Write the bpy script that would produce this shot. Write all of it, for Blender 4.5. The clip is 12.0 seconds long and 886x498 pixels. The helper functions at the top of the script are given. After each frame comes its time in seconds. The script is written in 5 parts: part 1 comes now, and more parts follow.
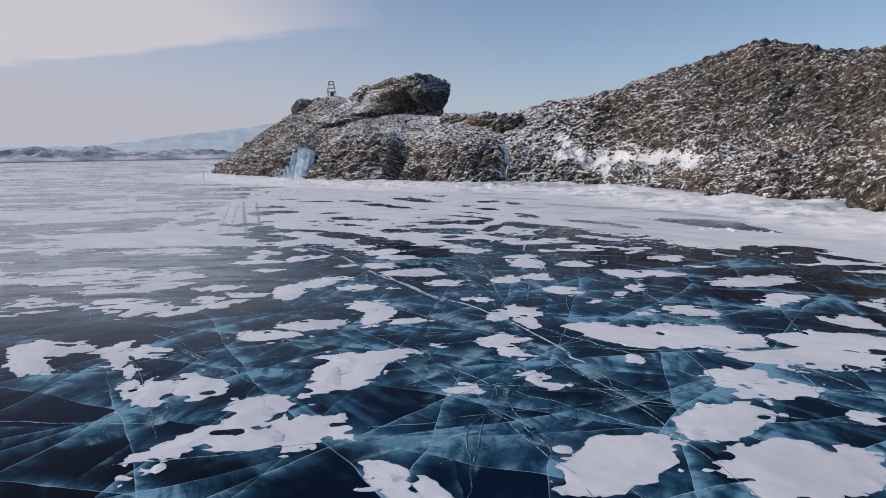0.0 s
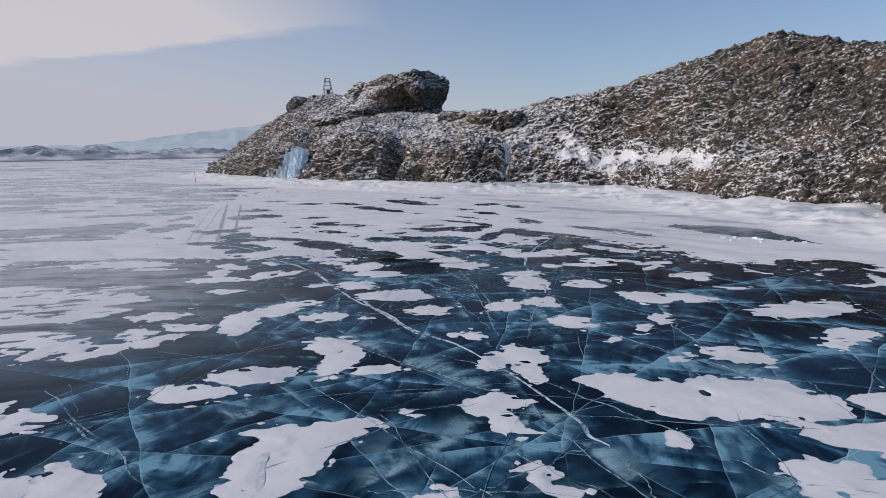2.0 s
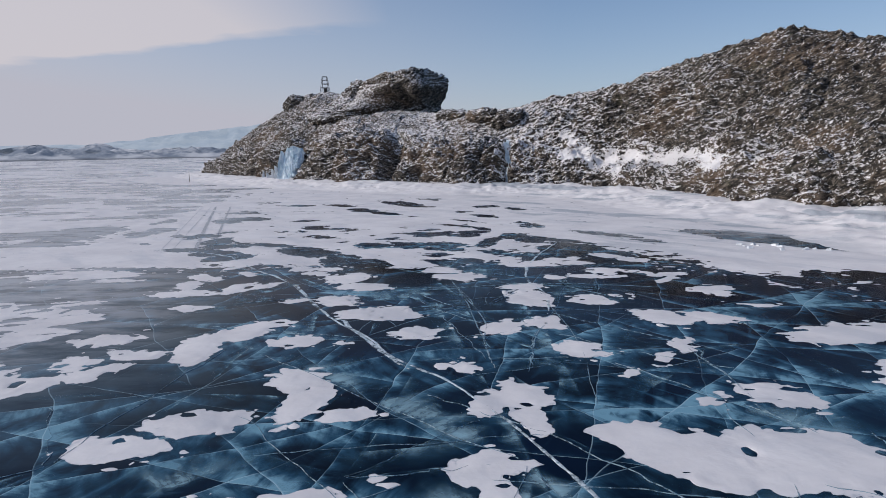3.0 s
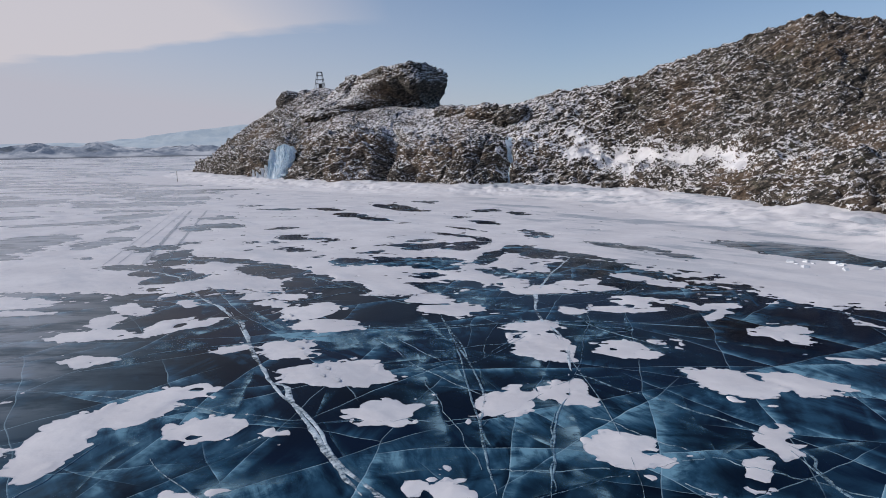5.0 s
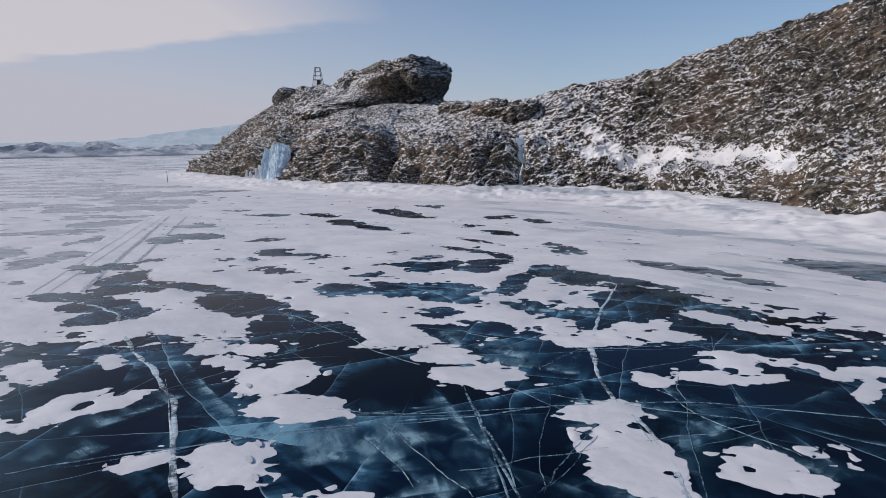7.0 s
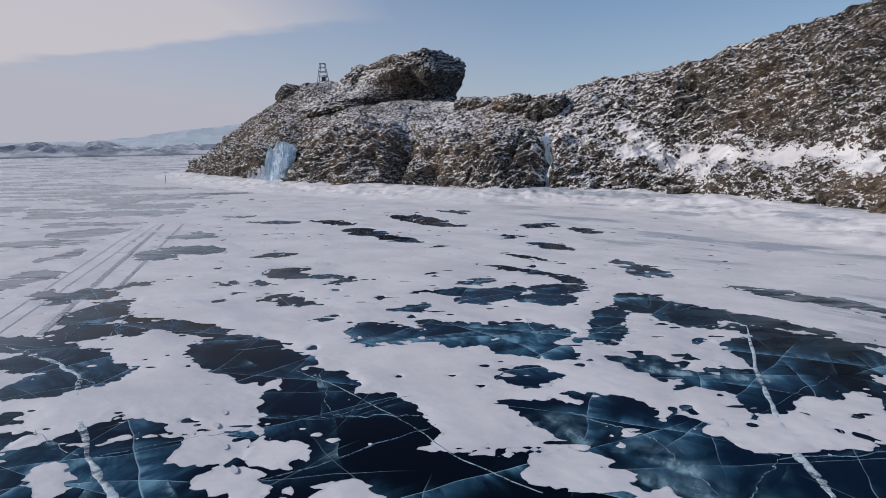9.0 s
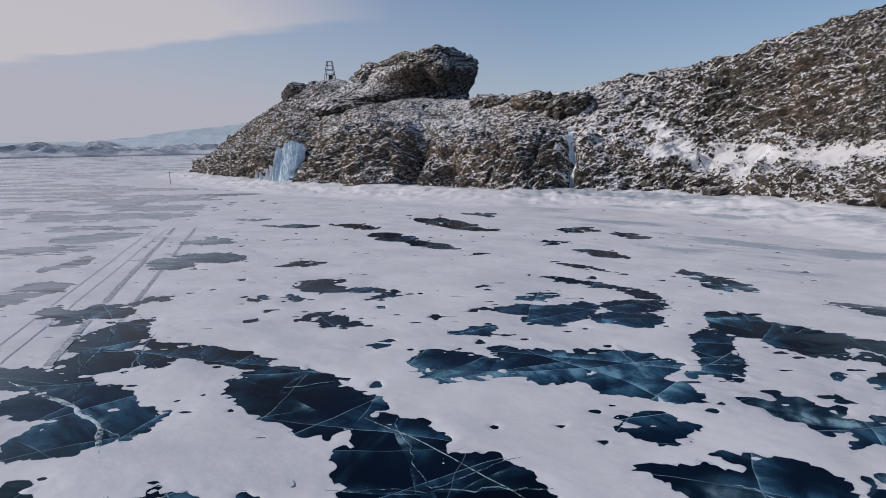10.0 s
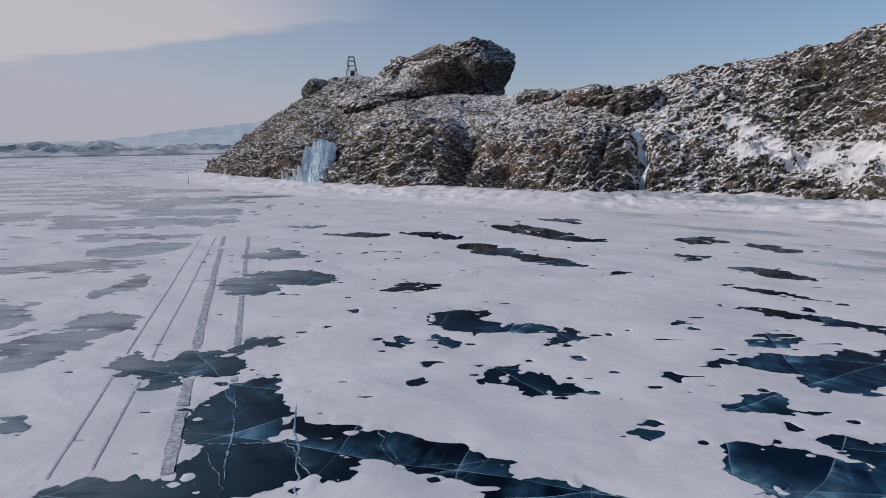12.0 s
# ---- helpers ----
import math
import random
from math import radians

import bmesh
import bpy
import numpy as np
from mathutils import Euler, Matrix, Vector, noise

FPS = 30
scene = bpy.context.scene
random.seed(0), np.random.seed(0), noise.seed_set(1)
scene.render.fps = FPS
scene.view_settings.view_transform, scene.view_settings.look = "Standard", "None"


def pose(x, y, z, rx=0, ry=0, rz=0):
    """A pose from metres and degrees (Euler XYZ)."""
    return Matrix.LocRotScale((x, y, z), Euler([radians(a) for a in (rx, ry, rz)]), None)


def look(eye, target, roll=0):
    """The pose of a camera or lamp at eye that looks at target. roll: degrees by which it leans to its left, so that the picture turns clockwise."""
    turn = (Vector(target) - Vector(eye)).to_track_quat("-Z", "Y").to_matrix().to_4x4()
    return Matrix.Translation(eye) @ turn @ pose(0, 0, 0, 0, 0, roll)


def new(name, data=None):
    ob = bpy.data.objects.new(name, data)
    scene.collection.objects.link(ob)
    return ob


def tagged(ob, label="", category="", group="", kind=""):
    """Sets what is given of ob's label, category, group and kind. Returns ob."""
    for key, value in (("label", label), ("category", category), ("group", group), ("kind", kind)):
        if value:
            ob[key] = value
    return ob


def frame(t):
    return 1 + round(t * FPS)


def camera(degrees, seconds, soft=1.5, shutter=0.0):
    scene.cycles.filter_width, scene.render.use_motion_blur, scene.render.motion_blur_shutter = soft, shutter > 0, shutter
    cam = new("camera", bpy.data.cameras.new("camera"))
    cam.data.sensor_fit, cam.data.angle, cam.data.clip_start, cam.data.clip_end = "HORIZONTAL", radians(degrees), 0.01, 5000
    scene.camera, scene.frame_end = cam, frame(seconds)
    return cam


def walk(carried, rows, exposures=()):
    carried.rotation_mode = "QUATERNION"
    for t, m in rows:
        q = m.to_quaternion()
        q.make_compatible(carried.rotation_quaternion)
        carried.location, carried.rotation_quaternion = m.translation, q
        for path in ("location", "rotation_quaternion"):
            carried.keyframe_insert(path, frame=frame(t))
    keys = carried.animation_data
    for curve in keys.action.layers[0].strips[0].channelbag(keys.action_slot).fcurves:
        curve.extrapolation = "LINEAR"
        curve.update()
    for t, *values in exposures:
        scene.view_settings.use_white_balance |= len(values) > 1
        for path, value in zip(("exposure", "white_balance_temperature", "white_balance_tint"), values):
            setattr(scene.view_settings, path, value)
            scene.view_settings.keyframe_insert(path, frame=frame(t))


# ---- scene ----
cam = camera(72.0, 12.0, soft=0.9)
PATH = [
    (0, 0.000, 0.000, 3.900, -0.156, -8.837, 1.004),
    (0.5, 0.102, 0.763, 3.922, -0.113, -8.866, 0.997),
    (1, 0.204, 1.511, 3.930, -0.084, -8.896, 1.010),
    (1.5, 0.317, 2.378, 3.945, -0.055, -8.896, 1.002),
    (2, 0.434, 3.215, 3.956, -0.026, -8.954, 1.024),
    (2.5, 0.566, 4.167, 3.968, 0.003, -8.998, 1.007),
    (3, 0.690, 5.171, 3.971, 0.032, -8.998, 1.019),
    (5, 1.037, 9.389, 3.994, 0.148, -9.172, 1.029),
    (5.5, 1.026, 10.572, 3.998, 0.191, -9.202, 1.022),
    (6, 0.950, 11.676, 4.013, 0.206, -9.260, 1.034),
    (6.5, 0.826, 12.880, 4.009, 0.249, -9.260, 1.027),
    (7, 0.637, 14.067, 4.001, 0.264, -9.260, 1.029),
    (9, -0.982, 18.496, 3.990, 0.336, -9.289, 1.055),
    (9.5, -1.722, 19.598, 3.986, 0.336, -9.304, 1.045),
    (10, -2.526, 20.588, 3.979, 0.351, -9.304, 1.076),
    (10.5, -3.492, 21.648, 3.971, 0.365, -9.304, 1.057),
    (11, -4.450, 22.617, 3.971, 0.380, -9.304, 1.069),
    (11.5, -5.560, 23.662, 3.971, 0.380, -9.318, 1.069),
    (12, -6.703, 24.706, 3.960, 0.380, -9.318, 1.058),
]
walk(cam, [(t, pose(x, y, z, 90 + pitch, roll, yaw)) for t, x, y, z, yaw, pitch, roll in PATH],
     [(0.0, 0.04), (7.0, 0.03), (9.0, -0.05), (12.0, -0.18)])

# ---- sky and sun ----
SUN_TO = Vector((-0.85, -0.08, 0.50)).normalized()
world = bpy.data.worlds.new("sky")
scene.world = world
world.use_nodes = True
wn, wl = world.node_tree.nodes, world.node_tree.links
sky = wn.new("ShaderNodeTexSky")
sky.sky_type, sky.sun_disc = "NISHITA", False
sky.sun_elevation = math.asin(SUN_TO.z)
sky.sun_rotation = math.atan2(SUN_TO.x, SUN_TO.y)
sky.altitude, sky.air_density, sky.dust_density, sky.ozone_density = 450, 1.0, 0.6, 4.0
wn["Background"].inputs["Strength"].default_value = 0.105
tint = wn.new("ShaderNodeMixRGB")
tint.blend_type = "MULTIPLY"
tint.inputs["Fac"].default_value, tint.inputs["Color2"].default_value = 1.0, (0.91, 1.0, 1.04, 1)
wl.new(sky.outputs["Color"], tint.inputs["Color1"])
wl.new(tint.outputs["Color"], wn["Background"].inputs["Color"])


def wmath(op, a, b=0.0, c=0.0, clamp=False):
    n = wn.new("ShaderNodeMath")
    n.operation, n.use_clamp = op, clamp
    for socket, value in zip(n.inputs, (a, b, c)):
        if isinstance(value, (int, float)):
            socket.default_value = value
        else:
            wl.new(value, socket)
    return n.outputs[0]


def wglow(col):
    n = wn.new("ShaderNodeBackground")
    n.inputs["Color"].default_value = (*col, 1)
    return n.outputs[0]


def wblend(fac, a, b):
    n = wn.new("ShaderNodeMixShader")
    wl.new(fac, n.inputs[0])
    wl.new(a, n.inputs[1])
    wl.new(b, n.inputs[2])
    return n.outputs[0]


# low winter haze, thicker on the sun's side, and a bank of thin cloud
wtc, wsep = wn.new("ShaderNodeTexCoord"), wn.new("ShaderNodeSeparateXYZ")
wl.new(wtc.outputs["Generated"], wsep.inputs[0])
up = wmath("MAXIMUM", wsep.outputs["Z"], 0.02)
sunward = wmath("MULTIPLY_ADD", wsep.outputs["X"], -0.9, 0.16, True)
thick = wmath("MULTIPLY", wmath("EXPONENT", wmath("MULTIPLY", up, -7.5)), 0.95)
thick = wmath("ADD", thick, wmath("MULTIPLY", sunward, wmath("EXPONENT", wmath("MULTIPLY", up, -2.0))), clamp=True)
cx, cy = wmath("DIVIDE", wsep.outputs["X"], up), wmath("DIVIDE", wsep.outputs["Y"], up)
wcomb = wn.new("ShaderNodeCombineXYZ")
wl.new(cx, wcomb.inputs[0])
wl.new(cy, wcomb.inputs[1])
wnoise = wn.new("ShaderNodeTexNoise")
wnoise.inputs["Scale"].default_value, wnoise.inputs["Detail"].default_value = 0.9, 6.0
wl.new(wcomb.outputs[0], wnoise.inputs["Vector"])
edge = wmath("ADD", wmath("MULTIPLY", cx, 0.415), cy)
edge = wmath("SUBTRACT", 4.85, edge)
edge = wmath("ADD", edge, wmath("MULTIPLY", wmath("SUBTRACT", wnoise.outputs["Fac"], 0.5), 1.3))
cloud = wmath("MULTIPLY", wmath("MULTIPLY_ADD", edge, 3.4, 0.3, True), wmath("MULTIPLY_ADD", cx, -0.8, -0.30, True))
cloud = wmath("MULTIPLY", cloud, wmath("MULTIPLY_ADD", edge, -0.6, 2.2, True))
cloud = wmath("MULTIPLY", cloud, 0.85)
air = wblend(thick, wn["Background"].outputs[0], wglow((0.465, 0.466, 0.538)))
air = wblend(cloud, air, wglow((0.60, 0.565, 0.60)))
wl.new(air, wn["World Output"].inputs["Surface"])

sun = new("sun", bpy.data.lights.new("sun", "SUN"))
sun.data.energy, sun.data.angle, sun.data.color = 3.1, radians(1.0), (1.0, 0.92, 0.84)
sun.matrix_world = look(SUN_TO * 100, (0, 0, 0))


# ---- noise and mesh helpers ----
def lattice(ix, iy, iz):
    h = (ix * 374761393 + iy * 668265263 + iz * 2147483647 + 1013904223) & 0xFFFFFFFF
    h = ((h ^ (h >> 13)) * 1274126177) & 0xFFFFFFFF
    h = ((h ^ (h >> 16)) * 2246822519) & 0xFFFFFFFF
    return ((h ^ (h >> 15)) & 0xFFFF) / 32767.5 - 1.0


def vnoise(x, y, z=0.0):
    """Smooth noise from -1 to 1 on arrays."""
    x, y, z = np.broadcast_arrays(np.asarray(x, float), np.asarray(y, float), np.asarray(z, float))
    fx, fy, fz = np.floor(x), np.floor(y), np.floor(z)
    ix, iy, iz = fx.astype(np.int64), fy.astype(np.int64), fz.astype(np.int64)
    u, v, w = x - fx, y - fy, z - fz
    u, v, w = u * u * (3 - 2 * u), v * v * (3 - 2 * v), w * w * (3 - 2 * w)
    out = 0.0
    for dx in (0, 1):
        for dy in (0, 1):
            for dz in (0, 1):
                k = (u if dx else 1 - u) * (v if dy else 1 - v) * (w if dz else 1 - w)
                out = out + k * lattice(ix + dx, iy + dy, iz + dz)
    return out


def fbm(x, y, z=0.0, octaves=4, gain=0.5):
    total, amp = 0.0, 1.0
    for n in range(octaves):
        total = total + amp * vnoise(np.asarray(x) * 2**n + 17.3 * n, np.asarray(y) * 2**n - 9.1 * n, np.asarray(z) * 2**n + 4.7 * n)
        amp *= gain
    return total


def smooth(a, b, x):
    k = np.clip((x - a) / (b - a), 0, 1)
    return k * k * (3 - 2 * k)


def mesh_from(name, verts, faces, shade=False):
    me = bpy.data.meshes.new(name)
    me.from_pydata(verts, [], faces)
    me.update()
    if shade:
        me.shade_smooth()
    return me


def grid_mesh(name, pts, shade=False):
    """A sheet from an array of rows x columns x 3."""
    nv, nu = pts.shape[:2]
    k = np.arange(nv * nu).reshape(nv, nu)
    quads = np.stack([k[:-1, :-1], k[:-1, 1:], k[1:, 1:], k[1:, :-1]], -1).reshape(-1, 4)
    return array_mesh(name, pts.reshape(-1, 3), [quads], shade)


def array_mesh(name, verts, groups, shade=False):
    me = bpy.data.meshes.new(name)
    loops = np.concatenate([g.ravel() for g in groups])
    sizes = np.concatenate([np.full(len(g), g.shape[1]) for g in groups])
    me.vertices.add(len(verts))
    me.vertices.foreach_set("co", np.asarray(verts, np.float32).ravel())
    me.loops.add(len(loops))
    me.loops.foreach_set("vertex_index", loops.astype(np.int32))
    me.polygons.add(len(sizes))
    me.polygons.foreach_set("loop_start", np.r_[0, np.cumsum(sizes)[:-1]].astype(np.int32))
    me.polygons.foreach_set("loop_total", sizes.astype(np.int32))
    me.update(calc_edges=True)
    if shade:
        me.shade_smooth()
    return me


def floats(me, name, values):
    me.attributes.new(name, "FLOAT", "POINT").data.foreach_set("value", np.asarray(values, np.float32).ravel())


def part(name, bm, material, parent, label=""):
    me = bpy.data.meshes.new(name)
    bm.to_mesh(me)
    bm.free()
    me.materials.append(material)
    ob = new(name, me)
    ob.parent = parent
    return tagged(ob, label)


def bar(bm, a, b, r, sides=6, r2=None):
    """A round bar from a to b."""
    a, b = Vector(a), Vector(b)
    way = b - a
    m = Matrix.Translation((a + b) / 2) @ way.to_track_quat("Z", "Y").to_matrix().to_4x4()
    bmesh.ops.create_cone(bm, cap_ends=True, segments=sides, radius1=r, radius2=r if r2 is None else r2, depth=way.length, matrix=m)


# ---- materials ----
class Nodes:
    """Short hand for a node material."""

    def __init__(self, name):
        self.mat = bpy.data.materials.new(name)
        self.mat.use_nodes = True
        self.tree = self.mat.node_tree
        self.bsdf = self.tree.nodes["Principled BSDF"]
        self.out = self.tree.nodes["Material Output"]

    def add(self, kind, **settings):
        node = self.tree.nodes.new("ShaderNode" + kind)
        for key, value in settings.items():
            node.inputs[key.replace("_", " ")].default_value = value
        return node

    def link(self, a, b):
        self.tree.links.new(a, b)

    def place(self, scale=(1, 1, 1), turn=(0, 0, 0)):
        tc, mp = self.add("TexCoord"), self.add("Mapping")
        mp.inputs["Scale"].default_value = scale
        mp.inputs["Rotation"].default_value = [radians(a) for a in turn]
        self.link(tc.outputs["Object"], mp.inputs["Vector"])
        return mp.outputs["Vector"]

    def layers(self, scale, turn):
        """Places seen along tilted layers: turned first, then stretched."""
        mp = self.add("Mapping")
        mp.inputs["Scale"].default_value = scale
        self.link(self.place((1, 1, 1), turn), mp.inputs["Vector"])
        return mp.outputs["Vector"]

    def noise(self, vector, scale, detail=4.0, rough=0.55, distortion=0.0):
        n = self.add("TexNoise", Scale=scale, Detail=detail, Roughness=rough, Distortion=distortion)
        self.link(vector, n.inputs["Vector"])
        return n.outputs["Fac"]

    def calc(self, op, a, b=0.0, c=0.0, clamp=False):
        n = self.add("Math")
        n.operation, n.use_clamp = op, clamp
        for socket, value in zip(n.inputs, (a, b, c)):
            if isinstance(value, (int, float)):
                socket.default_value = value
            else:
                self.link(value, socket)
        return n.outputs[0]

    def band(self, value, lo, hi, out_lo=0.0, out_hi=1.0):
        n = self.add("MapRange")
        n.interpolation_type = "SMOOTHSTEP"
        self.link(value, n.inputs["Value"])
        for key, v in (("From Min", lo), ("From Max", hi), ("To Min", out_lo), ("To Max", out_hi)):
            n.inputs[key].default_value = v
        return n.outputs["Result"]

    def mix(self, fac, a, b, mode="MIX"):
        n = self.add("Mix")
        n.data_type, n.blend_type = "RGBA", mode
        for socket, value in ((n.inputs[0], fac), (n.inputs[6], a), (n.inputs[7], b)):
            if isinstance(value, (int, float)):
                socket.default_value = value
            elif isinstance(value, tuple):
                socket.default_value = (*value, 1)
            else:
                self.link(value, socket)
        return n.outputs[2]

    def attr(self, name):
        n = self.add("Attribute")
        n.attribute_name = name
        return n.outputs["Fac"]

    def bump(self, height, strength, distance):
        n = self.add("Bump", Strength=strength, Distance=distance)
        self.link(height, n.inputs["Height"])
        self.link(n.outputs["Normal"], self.bsdf.inputs["Normal"])

    def set(self, **sockets):
        for key, value in sockets.items():
            socket = self.bsdf.inputs[key.replace("_", " ")]
            if isinstance(value, (int, float)):
                socket.default_value = value
            elif isinstance(value, tuple):
                socket.default_value = (*value, 1)
            else:
                self.link(value, socket)
        return self.mat


def ice_material():
    n = Nodes("lake_ice")
    flat = n.place()
    lies = n.add("SeparateXYZ")
    n.link(flat, lies.inputs[0])
    smoke = n.noise(flat, 1.3, 6.0, 0.62, 0.6)
    slow = n.noise(flat, 0.22, 2.0)
    zone = n.noise(flat, 0.30, 3.0, 0.5)
    near_more = n.band(lies.outputs["Y"], 9.0, 24.0, 0.06, 0.012)
    veil, line = None, None
    # fracture planes that dip into the ice: each starts at a fine bright crack and fades out to one side in fine rays
    for turn, period, seed, line_width in ((14, 1.7, 3.1, 0.010), (-33, 2.3, 7.7, 0.013), (66, 2.7, 1.2, 0.010), (-71, 1.9, 5.5, 0.009), (43, 3.3, 9.0, 0.014), (87, 2.9, 4.4, 0.010)):
        mp = n.add("Mapping")
        mp.inputs["Rotation"].default_value = (0, 0, radians(turn))
        mp.inputs["Location"].default_value = (seed, seed * 2, 0)
        n.link(flat, mp.inputs["Vector"])
        sep = n.add("SeparateXYZ")
        n.link(mp.outputs["Vector"], sep.inputs[0])
        bend = n.noise(mp.outputs["Vector"], 0.16, 4.0, 0.45)
        v = n.calc("DIVIDE", n.calc("MULTIPLY_ADD", bend, 1.7, sep.outputs["X"]), period)
        ident, saw = n.calc("FLOOR", v), n.calc("FRACT", v)
        chance = n.add("TexWhiteNoise")
        chance.noise_dimensions = "1D"
        n.link(n.calc("ADD", ident, seed), chance.inputs["W"])
        spot = n.add("CombineXYZ")
        n.link(n.calc("MULTIPLY", sep.outputs["Y"], 0.17), spot.inputs[0])
        n.link(n.calc("MULTIPLY", ident, 5.3), spot.inputs[1])
        reach = n.band(n.calc("ADD", n.noise(spot.outputs[0], 1.0, 2.0), near_more), 0.46, 0.56)
        fade = n.calc("POWER", n.calc("SUBTRACT", 1.0, saw), n.calc("MULTIPLY_ADD", chance.outputs["Value"], 14.0, 2.6))
        ray = n.add("CombineXYZ")
        n.link(n.calc("MULTIPLY", sep.outputs["X"], 0.8), ray.inputs[0])
        n.link(n.calc("MULTIPLY", sep.outputs["Y"], 3.6), ray.inputs[1])
        wisp = n.band(n.noise(ray.outputs[0], 1.0, 5.0, 0.62, 0.3), 0.30, 0.66, 0.10, 1.0)
        one = n.calc("MULTIPLY", n.calc("MULTIPLY", fade, wisp), reach)
        veil = one if veil is None else n.calc("ADD", veil, one)
        thin = n.calc("MULTIPLY", n.band(saw, 0.0, line_width / period * 2.0, 1.0, 0.0), reach)
        line = thin if line is None else n.calc("MAXIMUM", line, thin)
    veil = n.calc("MULTIPLY", veil, n.band(smoke, 0.28, 0.60, 0.35, 1.0))
    # crazed sheets deeper down, drawn out like smoke
    for turn, seed in ((22, 1.0), (-38, 6.0)):
        mp, stretch = n.add("Mapping"), n.add("Mapping")
        mp.inputs["Rotation"].default_value, mp.inputs["Location"].default_value = (0, 0, radians(turn)), (seed, seed * 3, 0)
        stretch.inputs["Scale"].default_value = (0.8, 0.15, 1)
        n.link(flat, mp.inputs["Vector"])
        n.link(mp.outputs["Vector"], stretch.inputs["Vector"])
        f = n.noise(stretch.outputs["Vector"], 1.0, 4.0, 0.5, 0.4)
        band = n.band(n.calc("ABSOLUTE", n.calc("SUBTRACT", f, 0.5)), 0.0, 0.06, 1.0, 0.0)
        band = n.calc("MULTIPLY", band, n.band(n.noise(mp.outputs["Vector"], 0.21, 2.0), 0.42, 0.62))
        band = n.calc("MULTIPLY", band, n.band(smoke, 0.32, 0.62, 0.10, 0.8))
        veil = n.calc("ADD", veil, n.calc("MULTIPLY", band, 0.40))
    veil = n.calc("MULTIPLY", veil, n.band(n.calc("ADD", zone, near_more), 0.40, 0.58, 0.12, 1.0))
    veil = n.calc("MULTIPLY", veil, n.band(lies.outputs["Y"], 12.0, 24.0, 1.15, 0.90))
    veil = n.calc("MULTIPLY", veil, n.band(lies.outputs["X"], -6.5, -1.5, 0.75, 1.0), clamp=True)
    col = n.mix(n.band(slow, 0.35, 0.65), (0.0016, 0.0034, 0.0085), (0.0026, 0.009, 0.026))
    col = n.mix(n.band(veil, 0.0, 0.42), col, (0.020, 0.066, 0.118))
    col = n.mix(n.band(veil, 0.30, 0.95), col, (0.16, 0.32, 0.42))
    col = n.mix(n.calc("MULTIPLY", line, n.band(smoke, 0.30, 0.60, 0.15, 0.75)), col, (0.38, 0.54, 0.62))
    # a film of frost on the open side of the lake
    side = n.calc("ADD", n.calc("MULTIPLY_ADD", slow, 4.0, lies.outputs["X"]), n.calc("MULTIPLY_ADD", n.calc("MINIMUM", lies.outputs["Y"], 35.0), 0.40, -8.0))
    dust = n.noise(n.place((0.5, 1.5, 1)), 0.9, 7.0, 0.66)
    frost = n.calc("MULTIPLY", n.band(side, -1.0, -8.0), n.band(dust, 0.34, 0.60, 0.40, 1.0))
    frost = n.calc("MULTIPLY", frost, n.band(lies.outputs["Y"], 10.0, 22.0))
    # snow dust ground into the ice off the rocks
    shore = n.calc("MULTIPLY", n.band(lies.outputs["X"], 3.0, 9.0), n.band(lies.outputs["Y"], 27.0, 34.0))
    frost = n.calc("MAXIMUM", frost, n.calc("MULTIPLY", shore, n.band(dust, 0.36, 0.60, 0.10, 0.75)))
    col = n.mix(frost, col, n.mix(n.band(frost, 0.15, 0.7), (0.15, 0.235, 0.29), (0.325, 0.36, 0.405)))
    rough = n.band(n.noise(flat, 0.9, 5.0), 0.3, 0.75, 0.06, 0.22)
    n.bump(n.calc("ADD", n.noise(flat, 1.6, 5.0), n.calc("MULTIPLY", line, 0.3)), 0.10, 0.02)
    return n.set(Base_Color=col, Roughness=rough, IOR=1.31, Specular_IOR_Level=0.05)


